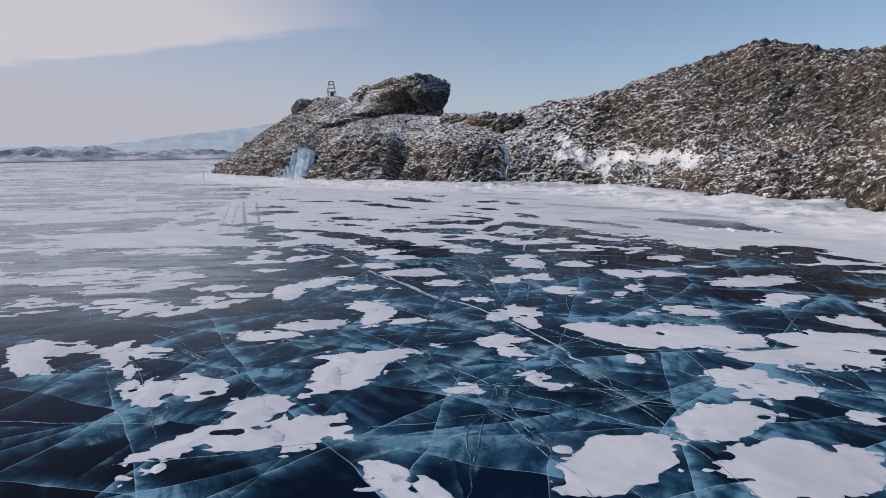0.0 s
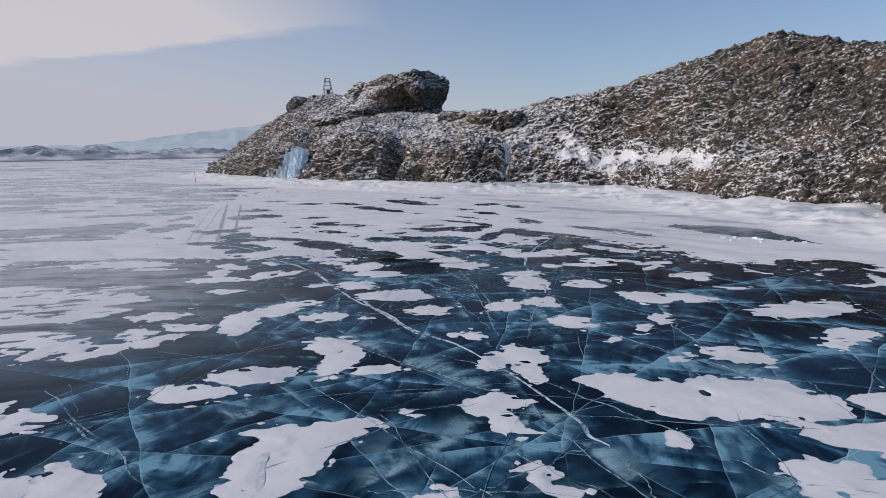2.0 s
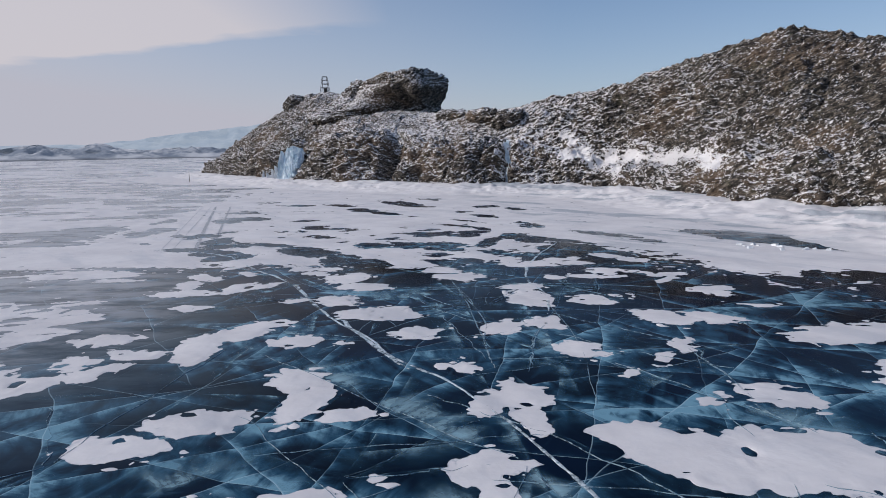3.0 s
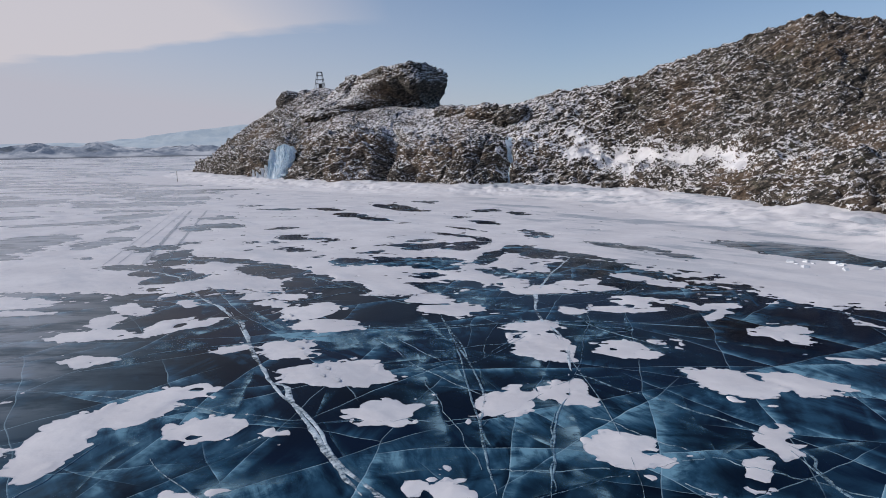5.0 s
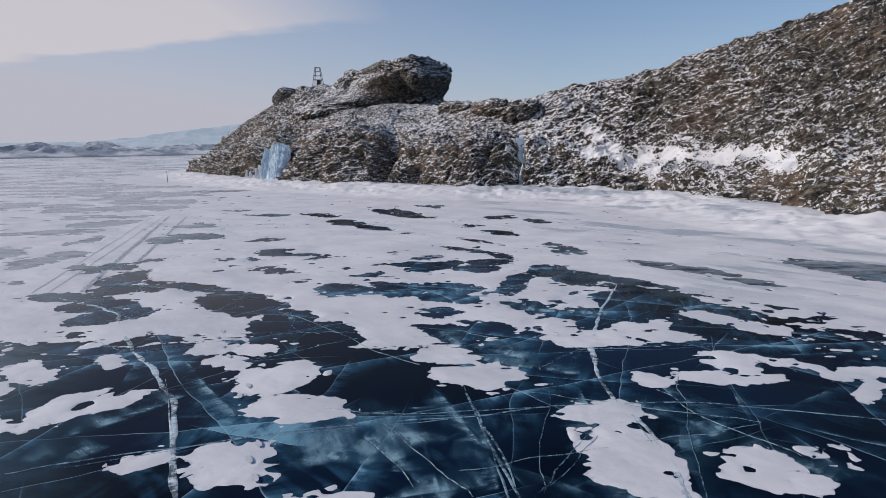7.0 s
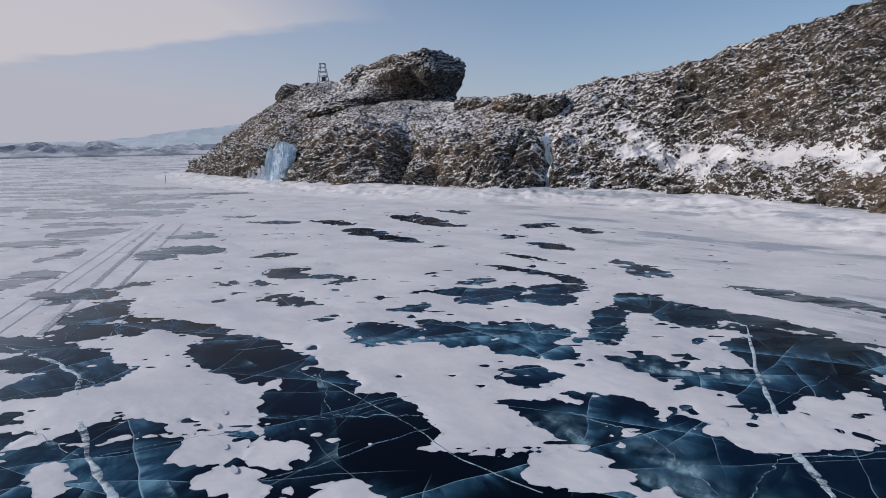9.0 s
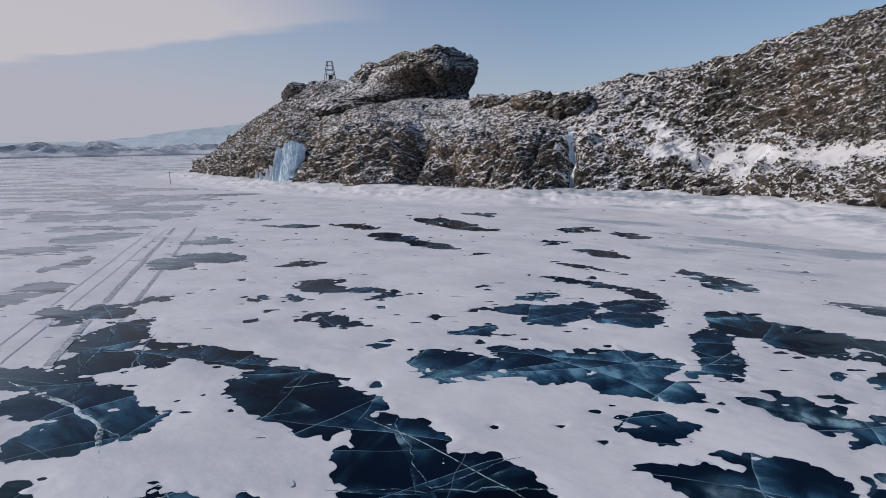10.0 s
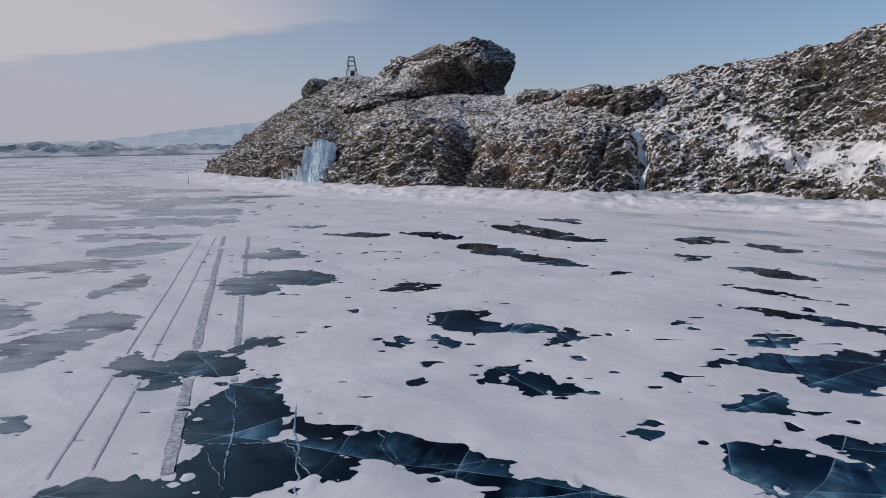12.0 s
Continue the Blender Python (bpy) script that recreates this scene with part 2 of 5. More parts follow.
def snow_material():
    n = Nodes("wind_packed_snow")
    p = n.place()
    big, fine = n.noise(p, 0.5, 5.0, 0.6), n.noise(p, 14.0, 4.0, 0.7)
    thin = n.band(n.attr("depth"), 0.0, 0.05, 0.0, 1.0)
    col = n.mix(n.band(big, 0.3, 0.7), (0.63, 0.615, 0.635), (0.74, 0.725, 0.74))
    col = n.mix(n.calc("MULTIPLY", n.calc("SUBTRACT", 1.0, thin), n.band(fine, 0.35, 0.65, 0.2, 0.7)), col, (0.30, 0.35, 0.42))
    blown = n.noise(n.layers((0.34, 0.11, 1), (0, 0, -41)), 2.0, 7.0, 0.65)
    col = n.mix(n.band(blown, 0.48, 0.68, 0.0, 0.50), col, (0.46, 0.48, 0.53))
    mottle = n.noise(p, 2.6, 5.0, 0.65)
    col = n.mix(n.band(mottle, 0.50, 0.66, 0.0, 0.16), col, (0.47, 0.49, 0.54))
    # scoured streaks near the shore, where grey ice shows through
    lies = n.add("SeparateXYZ")
    n.link(p, lies.inputs[0])
    scour = n.band(n.noise(n.layers((0.20, 0.05, 1), (0, 0, -41)), 2.0, 7.0, 0.62), 0.53, 0.60)
    scour = n.calc("MULTIPLY", scour, n.calc("MULTIPLY", n.band(lies.outputs["Y"], 26.0, 34.0), n.band(lies.outputs["X"], 1.0, 6.0)))
    col = n.mix(n.calc("MULTIPLY", scour, n.band(fine, 0.25, 0.6, 0.5, 0.9)), col, (0.33, 0.37, 0.42))
    rel = n.calc("ADD", n.calc("MULTIPLY", big, 3.0), n.calc("MULTIPLY", blown, 1.0))
    n.bump(n.calc("ADD", rel, n.calc("MULTIPLY", n.calc("ADD", fine, mottle), 0.25)), 0.38, 0.03)
    return n.set(Base_Color=col, Roughness=0.75, IOR=1.31)


# directions of the rock's layers: along them, down their dip, and across them
ACROSS = Vector((-0.30, 0.34, 0.89)).normalized()
STRIKE = ACROSS.cross(Vector((0, 1, 0))).normalized()
DIP = ACROSS.cross(STRIKE)


def rock_material():
    n = Nodes("snow_dusted_schist")
    p = n.place()

    def layered(along_scale, across_scale):
        comb = n.add("CombineXYZ")
        for k, (way, scale) in enumerate(((STRIKE, along_scale), (DIP, along_scale), (ACROSS, across_scale))):
            dot = n.add("VectorMath")
            dot.operation = "DOT_PRODUCT"
            n.link(p, dot.inputs[0])
            dot.inputs[1].default_value = [c * scale for c in way]
            n.link(dot.outputs["Value"], comb.inputs[k])
        return comb.outputs[0]

    strata = layered(0.9, 2.4)
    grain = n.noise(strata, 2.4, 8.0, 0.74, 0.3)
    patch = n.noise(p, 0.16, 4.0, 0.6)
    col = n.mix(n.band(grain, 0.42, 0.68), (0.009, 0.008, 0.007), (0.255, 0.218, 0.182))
    col = n.mix(n.calc("MULTIPLY", n.band(patch, 0.48, 0.64), 0.45), col, (0.20, 0.135, 0.088))
    lichen = n.calc("MULTIPLY", n.band(n.noise(p, 0.7, 6.0, 0.7), 0.55, 0.70), 0.4)
    col = n.mix(lichen, col, (0.11, 0.108, 0.055))
    # dark joints between the plates, with crevice shade painted in near-black
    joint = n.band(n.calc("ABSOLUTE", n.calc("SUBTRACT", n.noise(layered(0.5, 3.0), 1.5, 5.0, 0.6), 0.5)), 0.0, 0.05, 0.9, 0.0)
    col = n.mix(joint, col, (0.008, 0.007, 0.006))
    geo = n.add("NewGeometry")
    sep = n.add("SeparateXYZ")
    n.link(geo.outputs["Normal"], sep.inputs[0])
    lie = n.calc("MULTIPLY", sep.outputs["Z"], 0.5)
    for vector, scale, detail, weight in ((layered(0.85, 1.8), 2.7, 4.0, 2.8), (layered(1.0, 1.5), 5.4, 3.0, 3.0), (p, 0.25, 4.0, 0.9)):
        lie = n.calc("ADD", lie, n.calc("MULTIPLY", n.calc("SUBTRACT", n.noise(vector, scale, detail, 0.74), 0.5), weight))
    lie = n.calc("ADD", lie, n.attr("drift"))
    snow = n.band(lie, 0.44, 0.50)
    col = n.mix(snow, col, n.mix(n.band(patch, 0.4, 0.6), (0.66, 0.65, 0.67), (0.78, 0.77, 0.79)))
    n.bump(n.calc("ADD", grain, n.calc("MULTIPLY", n.noise(layered(2.0, 5.0), 3.0, 6.0, 0.7), 0.5)), 0.9, 0.12)
    return n.set(Base_Color=col, Roughness=0.9)


def plain_material(name, a, b, scale=6.0, rough=0.6, metal=0.0, bump=0.2):
    n = Nodes(name)
    p = n.place()
    f = n.noise(p, scale, 5.0, 0.6)
    n.bump(f, bump, 0.02)
    return n.set(Base_Color=n.mix(n.band(f, 0.3, 0.7), a, b), Roughness=rough, Metallic=metal)


ICE, SNOW, ROCK = ice_material(), snow_material(), rock_material()


def crack_material():
    """Crushed ice that fills a crack unevenly, clear in places."""
    n = Nodes("crushed_ice")
    p = n.place()
    f, g = n.noise(p, 7.0, 5.0, 0.65), n.noise(p, 0.9, 3.0)
    col = n.mix(n.band(f, 0.3, 0.7), (0.30, 0.42, 0.50), (0.68, 0.74, 0.78))
    solid = n.band(n.calc("ADD", f, n.calc("MULTIPLY", g, 1.2)), 0.86, 1.22, 0.12, 0.95)
    n.bump(f, 0.3, 0.02)
    return n.set(Base_Color=col, Roughness=0.5, Alpha=solid)


def faint_material():
    """A closed crack in clear ice, pale blue and broken."""
    n = Nodes("closed_crack")
    p = n.place()
    f, g = n.noise(p, 9.0, 5.0, 0.65), n.noise(p, 0.8, 3.0)
    col = n.mix(n.band(f, 0.3, 0.7), (0.10, 0.22, 0.32), (0.36, 0.50, 0.58))
    n.bump(f, 0.2, 0.02)
    return n.set(Base_Color=col, Roughness=0.4, Alpha=n.band(n.calc("ADD", f, n.calc("MULTIPLY", g, 1.2)), 0.86, 1.25, 0.10, 0.75))


def veil_material():
    """A fracture plane that dips through clear ice: pale and smoky, fading out on one side in fine rays."""
    n = Nodes("smoky_fracture")
    p = n.place()
    smoke = n.noise(p, 1.2, 5.0, 0.6, 0.5)
    spot = n.add("CombineXYZ")
    n.link(n.calc("MULTIPLY", n.attr("along"), 3.0), spot.inputs[0])
    n.link(n.calc("MULTIPLY", n.attr("down"), 0.8), spot.inputs[1])
    rays = n.noise(spot.outputs[0], 1.0, 5.0, 0.62, 0.2)
    clear = n.calc("MULTIPLY", n.attr("fade"), n.band(smoke, 0.36, 0.62, 0.06, 1.0))
    clear = n.calc("MULTIPLY", clear, n.band(rays, 0.30, 0.66, 0.18, 1.05), clamp=True)
    col = n.mix(n.band(clear, 0.05, 0.7), (0.038, 0.125, 0.215), (0.27, 0.435, 0.52))
    return n.set(Base_Color=col, Roughness=0.15, IOR=1.31, Specular_IOR_Level=0.05, Alpha=clear)


CRACK, FAINT, VEIL = crack_material(), faint_material(), veil_material()
FALL = plain_material("blue_frozen_water", (0.42, 0.56, 0.66), (0.72, 0.79, 0.84), 1.3, 0.5, 0.0, 0.6)
STEEL = plain_material("weathered_dark_steel", (0.03, 0.03, 0.032), (0.07, 0.06, 0.055), 8.0, 0.6, 0.4)
TRACK = plain_material("tyre_packed_snow", (0.17, 0.19, 0.22), (0.58, 0.585, 0.61), 12.0, 0.6)
RUT = plain_material("grey_rut", (0.30, 0.32, 0.36), (0.52, 0.54, 0.58), 6.0, 0.6)
SCUFF = plain_material("scuffed_snow", (0.44, 0.46, 0.50), (0.66, 0.66, 0.68), 9.0, 0.7)
WHITE_ICE = plain_material("white_ice", (0.60, 0.64, 0.68), (0.78, 0.80, 0.82), 5.0, 0.5)
PRINT = plain_material("trodden_snow", (0.46, 0.48, 0.52), (0.60, 0.61, 0.64), 20.0, 0.8)
WOOD = plain_material("grey_weathered_wood", (0.10, 0.09, 0.08), (0.20, 0.18, 0.15), 12.0, 0.8)

# ---- the frozen lake ----
def spaced(a, b, step, grow, far_lo, far_hi):
    """Even steps between a and b, and ever wider ones out to the far ends."""
    mid = list(np.arange(a, b, step))
    up, s = [mid[-1]], step
    while up[-1] < far_hi:
        s *= grow
        up.append(up[-1] + s)
    down, s = [mid[0]], step
    while down[-1] > far_lo:
        s *= grow
        down.append(down[-1] - s)
    return np.array(down[:0:-1] + mid + up[1:])


gx, gy = spaced(-60, 60, 4, 1.3, -4800, 4800), spaced(-20, 160, 4, 1.3, -4800, 4800)
xx, yy = np.meshgrid(gx, gy)
me = grid_mesh("ice", np.stack([xx, yy, 0 * xx], -1))
me.materials.append(ICE)
tagged(new("ice_sheet", me), "clear dark blue lake ice with white cracks", "ice", kind="structure")

SHORE = [(-38, 176), (-49.5, 154), (-53, 140), (-44, 123), (-36, 109), (-25, 95), (-17, 85), (-11, 79.5), (-5, 74.5), (0, 69.3), (6.3, 67), (11.5, 64),
         (14.3, 61), (17.2, 54.5), (18.5, 46), (19.5, 41), (23, 36.5), (21.5, 29.5), (25, 20), (33, 3), (45, -20)]


def along(table, n, soften):
    """A smooth curve through the stations of a table, at n even steps of the station number."""
    t = np.asarray(table, float)
    k = np.linspace(0, len(t) - 1, n)
    cols = np.stack([np.interp(k, range(len(t)), c) for c in t.T], 1)
    w = max(1, int(soften * n / len(t)))
    pad = np.concatenate([np.repeat(cols[:1], w, 0), cols, np.repeat(cols[-1:], w, 0)])
    win = np.hanning(2 * w + 1)
    return np.stack([np.convolve(c, win / win.sum(), "valid") for c in pad.T], 1)


shore_line = along(SHORE, 400, 0.6)


def shore_distance(x, y):
    """How far a place lies out on the lake from the rocks; negative on land."""
    best = np.full(x.shape, 1e9)
    side = np.zeros(x.shape)
    for (ax, ay), (bx, by) in zip(shore_line[:-1:5], shore_line[5::5]):
        dx, dy = bx - ax, by - ay
        k = np.clip(((x - ax) * dx + (y - ay) * dy) / (dx * dx + dy * dy), 0, 1)
        d = np.hypot(x - ax - k * dx, y - ay - k * dy)
        s = (x - ax) * dy - (y - ay) * dx
        near = d < best
        best, side = np.where(near, d, best), np.where(near, s, side)
    return np.where(side > 0, -best, best) * -1


# snow lying on the ice, and ice swept bare: centre x, y, half length, half width, turn
SNOW_A = [
    (-3.7, 7.9, 0.81, 0.31, 64), (-2.7, 7.9, 0.88, 0.37, 3), (-0.7, 6.9, 0.62, 0.2, -67), (-0.2, 6.6, 0.29, 0.16, -28),
    (2.2, 7.3, 1.15, 0.59, 47), (4.4, 7, 1, 0.67, 12), (-8.2, 11.5, 1.04, 0.33, -37), (-6.5, 11.6, 0.64, 0.2, -52),
    (-5.7, 10.4, 1.32, 0.13, -70), (-5, 9.9, 0.64, 0.39, -77), (-4.4, 10.2, 0.79, 0.37, -54), (-3, 9, 0.66, 0.5, -77),
    (-2.1, 10.5, 1.12, 0.33, 76), (-2, 8.4, 0.76, 0.37, -15), (-1.5, 11.7, 1.01, 0.31, 7), (-1.5, 10.7, 0.91, 0.38, 67),
    (0.4, 9.8, 0.34, 0.24, 0), (1.3, 11.7, 0.56, 0.26, -70), (1.5, 10.4, 0.2, 0.17, -30),
]
SNOW_B = [
    (1.6, 10, 0.37, 0.14, -42), (3.6, 11.1, 0.42, 0.22, -84), (4, 8.3, 0.97, 0.54, 28), (5, 10.1, 0.54, 0.45, 21),
    (5.4, 9.5, 0.75, 0.35, 6), (6.1, 8.5, 0.18, 0.11, -21), (6.1, 8.2, 0.17, 0.11, -53), (6.8, 11, 1.43, 0.61, -1),
    (-8.3, 12.4, 0.87, 0.52, 1), (-8.2, 15.8, 0.99, 0.27, 26), (-7.6, 15.5, 0.81, 0.43, 36), (-6.9, 12.4, 0.41, 0.35, -89),
    (-6.7, 15.5, 0.62, 0.47, 58), (-6.1, 12, 0.55, 0.39, -24), (-4, 13.1, 0.78, 0.44, 1), (-3, 13.9, 0.92, 0.43, 15),
    (-2.1, 15.6, 0.57, 0.51, 71), (-1.6, 14.6, 0.96, 0.4, 88), (-0.8, 14, 0.4, 0.28, 30),
]
SNOW_C = [
    (-0.2, 12, 0.31, 0.17, -9), (1.2, 12.4, 0.69, 0.29, 19), (1.2, 14.5, 0.6, 0.33, 67), (1.9, 14.6, 0.62, 0.49, 84),
    (1.9, 13.7, 0.61, 0.24, -69), (3.7, 12.8, 1.11, 0.69, -30), (3.9, 15.7, 0.31, 0.16, 87), (4.9, 14.3, 0.22, 0.22, 80),
    (5.2, 14.5, 0.19, 0.12, -83), (5.5, 12.5, 1.17, 1.03, -34), (6.1, 14.6, 0.62, 0.52, -37), (7.9, 12, 1.28, 0.61, -2),
    (8.4, 14.9, 0.37, 0.21, 10), (8.7, 15.3, 0.41, 0.29, -3), (8.9, 13.4, 0.49, 0.24, -70), (9.1, 15.7, 0.47, 0.35, 2),
    (9.4, 13.3, 0.61, 0.34, -90), (10.6, 14.7, 0.36, 0.2, -85), (11, 15, 0.37, 0.16, 58),
]
SNOW_D = [
    (-11.8, 17.1, 0.51, 0.25, -80), (-11.5, 16.3, 0.78, 0.28, -13), (-11.2, 16.9, 0.49, 0.33, -57), (-8.9, 16, 0.96, 0.24, 19),
    (-6.8, 18.1, 0.71, 0.5, 2), (-6.5, 16.6, 0.51, 0.46, -50), (-6.3, 19.2, 0.2, 0.17, 47), (-5.8, 16.2, 0.61, 0.42, 57),
    (-5.6, 17.1, 0.56, 0.38, 7), (-4.6, 17.5, 1.06, 0.45, -82), (-3.8, 18.7, 1.04, 0.47, 58), (-2.5, 17.8, 0.65, 0.41, -7),
    (-1.6, 17.5, 0.26, 0.12, 13), (-0.2, 18, 0.59, 0.32, -27), (0.2, 18.5, 0.57, 0.39, 20), (0.6, 16.2, 0.37, 0.19, 50),
    (1, 16.2, 0.34, 0.23, -79), (1.9, 18.6, 0.86, 0.48, 44), (3, 18.9, 0.64, 0.41, 70),
]
SNOW_E = [
    (3.4, 17, 0.55, 0.49, -27), (4.9, 16.3, 0.49, 0.22, 60), (5.6, 17.2, 0.58, 0.28, 76), (5.8, 19.3, 0.77, 0.63, -48),
    (7, 19.1, 0.82, 0.56, -50), (9.3, 17.8, 1.53, 0.7, 16), (-11.2, 20.7, 0.69, 0.37, 84), (-10.8, 20.1, 0.5, 0.34, 72),
    (-7.3, 23.8, 0.82, 0.37, -71), (-7, 22.7, 0.92, 0.53, -3), (-6.1, 20.9, 0.52, 0.34, -5), (-5.6, 23.2, 0.78, 0.38, 81),
    (-4.9, 23.6, 0.56, 0.31, 48), (-3.5, 21.7, 0.62, 0.29, 32), (-2.3, 21.7, 0.62, 0.39, -16), (-2.1, 21.1, 0.59, 0.3, -26),
    (-1.8, 23.2, 0.88, 0.69, -23), (-1, 20, 1.03, 0.81, -4), (2.9, 21, 0.97, 0.38, -55),
]
SNOW_F = [
    (3, 22.9, 0.78, 0.46, 20), (3.2, 21.8, 0.75, 0.5, -79), (4.6, 21, 0.63, 0.34, -13), (4.7, 21.5, 0.46, 0.39, -52),
    (5.6, 21.6, 0.26, 0.22, 27), (5.7, 21.4, 0.17, 0.14, 37), (7.5, 23.5, 0.59, 0.25, 51), (7.9, 22, 0.51, 0.31, -34),
    (8.3, 21.5, 0.45, 0.27, 28), (8.5, 22.3, 0.57, 0.44, -87), (8.7, 20.3, 0.64, 0.21, -14), (-7.3, 25.1, 0.91, 0.43, -52),
    (-6.2, 25.7, 0.24, 0.15, 83), (-5.9, 25.4, 0.39, 0.27, -68), (-4.2, 26.3, 0.54, 0.49, -29), (-3.6, 25.4, 0.62, 0.39, -39),
    (-3.2, 26.2, 0.58, 0.5, -20), (-2.5, 24.5, 0.91, 0.73, 60), (0.6, 25.5, 0.6, 0.46, -37),
]
SNOW_G = [
    (1.1, 24.5, 0.99, 0.65, -26), (3, 27.4, 0.73, 0.65, 77), (3.3, 26.4, 0.71, 0.47, 10), (4.2, 24.1, 0.44, 0.38, 48),
    (4.2, 26.6, 0.83, 0.35, -51), (5, 27.4, 0.83, 0.35, 31), (5.1, 24.3, 0.69, 0.3, -13), (5.2, 26.6, 0.67, 0.43, -20),
    (5.9, 25, 0.67, 0.59, 84), (6.2, 24.2, 0.65, 0.14, 15), (6.9, 24.6, 1.04, 0.3, -56), (7.6, 27, 0.69, 0.57, -46),
    (7.9, 24.2, 0.58, 0.3, 6), (-8.3, 28.8, 0.32, 0.29, 41), (3.6, 29.2, 0.43, 0.35, 44), (4.1, 30.1, 0.79, 0.24, 60),
    (4.3, 29.5, 0.57, 0.3, 72), (4.8, 31, 0.48, 0.39, 85), (6.8, 28, 0.74, 0.55, -53),
]
SNOW_H = [
    (7.5, 29.5, 0.59, 0.24, -63), (8.2, 28.8, 0.71, 0.4, -63), (8.8, 28.1, 0.71, 0.4, 18), (13.2, 31.8, 0.36, 0.26, -53),
    (13, 32.2, 0.3, 0.15, -49), (13.1, 34.8, 0.62, 0.22, -2), (13.9, 34.3, 0.61, 0.32, -34), (14, 33.3, 0.83, 0.43, -64),
    (-16.9, 37.9, 0.4, 0.2, 64), (-16.6, 38.6, 0.49, 0.31, -57), (-15.7, 37.7, 0.22, 0.15, 4),
]
BARE_A = [
    (-3.9, 7.3, 0.19, 0.1, 25), (6.4, 10.5, 0.16, 0.07, -3), (-7.6, 15.4, 0.29, 0.12, -11), (-7.5, 15.2, 0.21, 0.11, 12),
    (2.8, 12.9, 0.23, 0.13, -63), (5.4, 13.5, 0.37, 0.1, -3), (-6.8, 16.4, 0.16, 0.11, -49), (13.4, 19.6, 1.16, 0.52, -4),
    (11.2, 22.6, 1.51, 0.67, -74), (12.3, 23.3, 1.24, 0.6, 74), (12.6, 21.4, 1.24, 0.66, 61), (13.9, 21.9, 2.06, 0.43, -60),
    (13.9, 23.6, 0.93, 0.64, -49), (-15.6, 26.8, 0.74, 0.32, -3), (-14.6, 26.7, 0.55, 0.12, 2), (-11.1, 26.8, 1.2, 0.27, -20),
    (-9.6, 26.6, 0.82, 0.35, -18), (-8, 26.5, 0.87, 0.29, 2), (-7.8, 27.3, 0.21, 0.13, -30),
]
BARE_B = [
    (-6.1, 26.8, 0.38, 0.3, 19), (-5.6, 27, 0.41, 0.2, -29), (-2.7, 25.1, 0.22, 0.12, 29), (-2.1, 27.1, 1.18, 0.69, -60),
    (0.7, 27, 1.02, 0.49, -59), (1.5, 27.2, 0.73, 0.6, -45), (6.7, 24.5, 0.13, 0.1, 53), (6.9, 24.3, 0.15, 0.14, 38),
    (8, 27.3, 0.27, 0.08, -50), (8.9, 26.7, 0.29, 0.17, -30), (9, 25.2, 1.2, 0.36, -42), (9.4, 26.4, 0.44, 0.35, 2),
    (9.8, 25.4, 0.17, 0.13, 55), (-10.2, 31.1, 1.39, 0.51, -19), (-9.1, 31.9, 1.01, 0.66, 15), (-8.8, 30, 1.22, 0.72, -5),
    (-7.9, 28.9, 1.21, 0.62, 46), (-5, 30.1, 1.77, 0.85, -49), (-3.3, 28, 1.42, 0.66, -84),
]
BARE_C = [
    (-2.4, 31.5, 0.99, 0.69, -32), (-0.8, 31.4, 1.02, 0.82, -47), (0.3, 28.6, 0.46, 0.22, -29), (0.5, 28.9, 0.51, 0.25, -34),
    (0.7, 30.3, 1, 0.53, -36), (0.8, 31.4, 0.95, 0.73, -36), (2.3, 29.5, 0.6, 0.23, -76), (2.8, 29.2, 0.64, 0.35, -83),
    (6, 31.9, 1.42, 0.43, -51), (9.6, 31.6, 0.77, 0.38, -44), (14.9, 31.3, 4.31, 1.45, -58), (-13.2, 33.1, 0.38, 0.17, -19),
    (-12.4, 35.6, 1.12, 0.41, -43), (-11.4, 35.9, 0.81, 0.65, -38), (-10, 33.6, 1.35, 0.68, -77), (-7.4, 32.3, 1.83, 0.36, -28),
    (-7.3, 34.7, 0.17, 0.13, -80), (-5.8, 35, 0.49, 0.27, 51), (-5.3, 34.6, 0.43, 0.38, 54),
]
BARE_D = [
    (-4.8, 34.3, 0.5, 0.14, -22), (-3.9, 32.6, 0.26, 0.18, -9), (-2, 33.4, 0.58, 0.22, -16), (-1.7, 33.8, 0.32, 0.21, 58),
    (-1.4, 32.4, 0.18, 0.1, 2), (-0.6, 35.3, 0.82, 0.43, 1), (0.3, 35, 1.27, 0.6, 43), (1.6, 34.5, 0.76, 0.63, 6),
    (2.1, 35.6, 0.88, 0.67, 18), (2.7, 32.1, 1.58, 0.43, 74), (3.9, 33.9, 1.05, 0.64, 77), (4.6, 32.7, 1.17, 0.85, 78),
    (7.6, 35, 0.83, 0.26, -27), (7.7, 34.3, 0.77, 0.33, -60), (8.4, 33.7, 0.88, 0.37, -76), (9.2, 32.9, 0.91, 0.33, -63),
    (12.2, 34.6, 0.28, 0.16, -88), (-15.3, 37.7, 1.19, 0.44, 24), (-15.2, 37, 0.86, 0.45, 18),
]
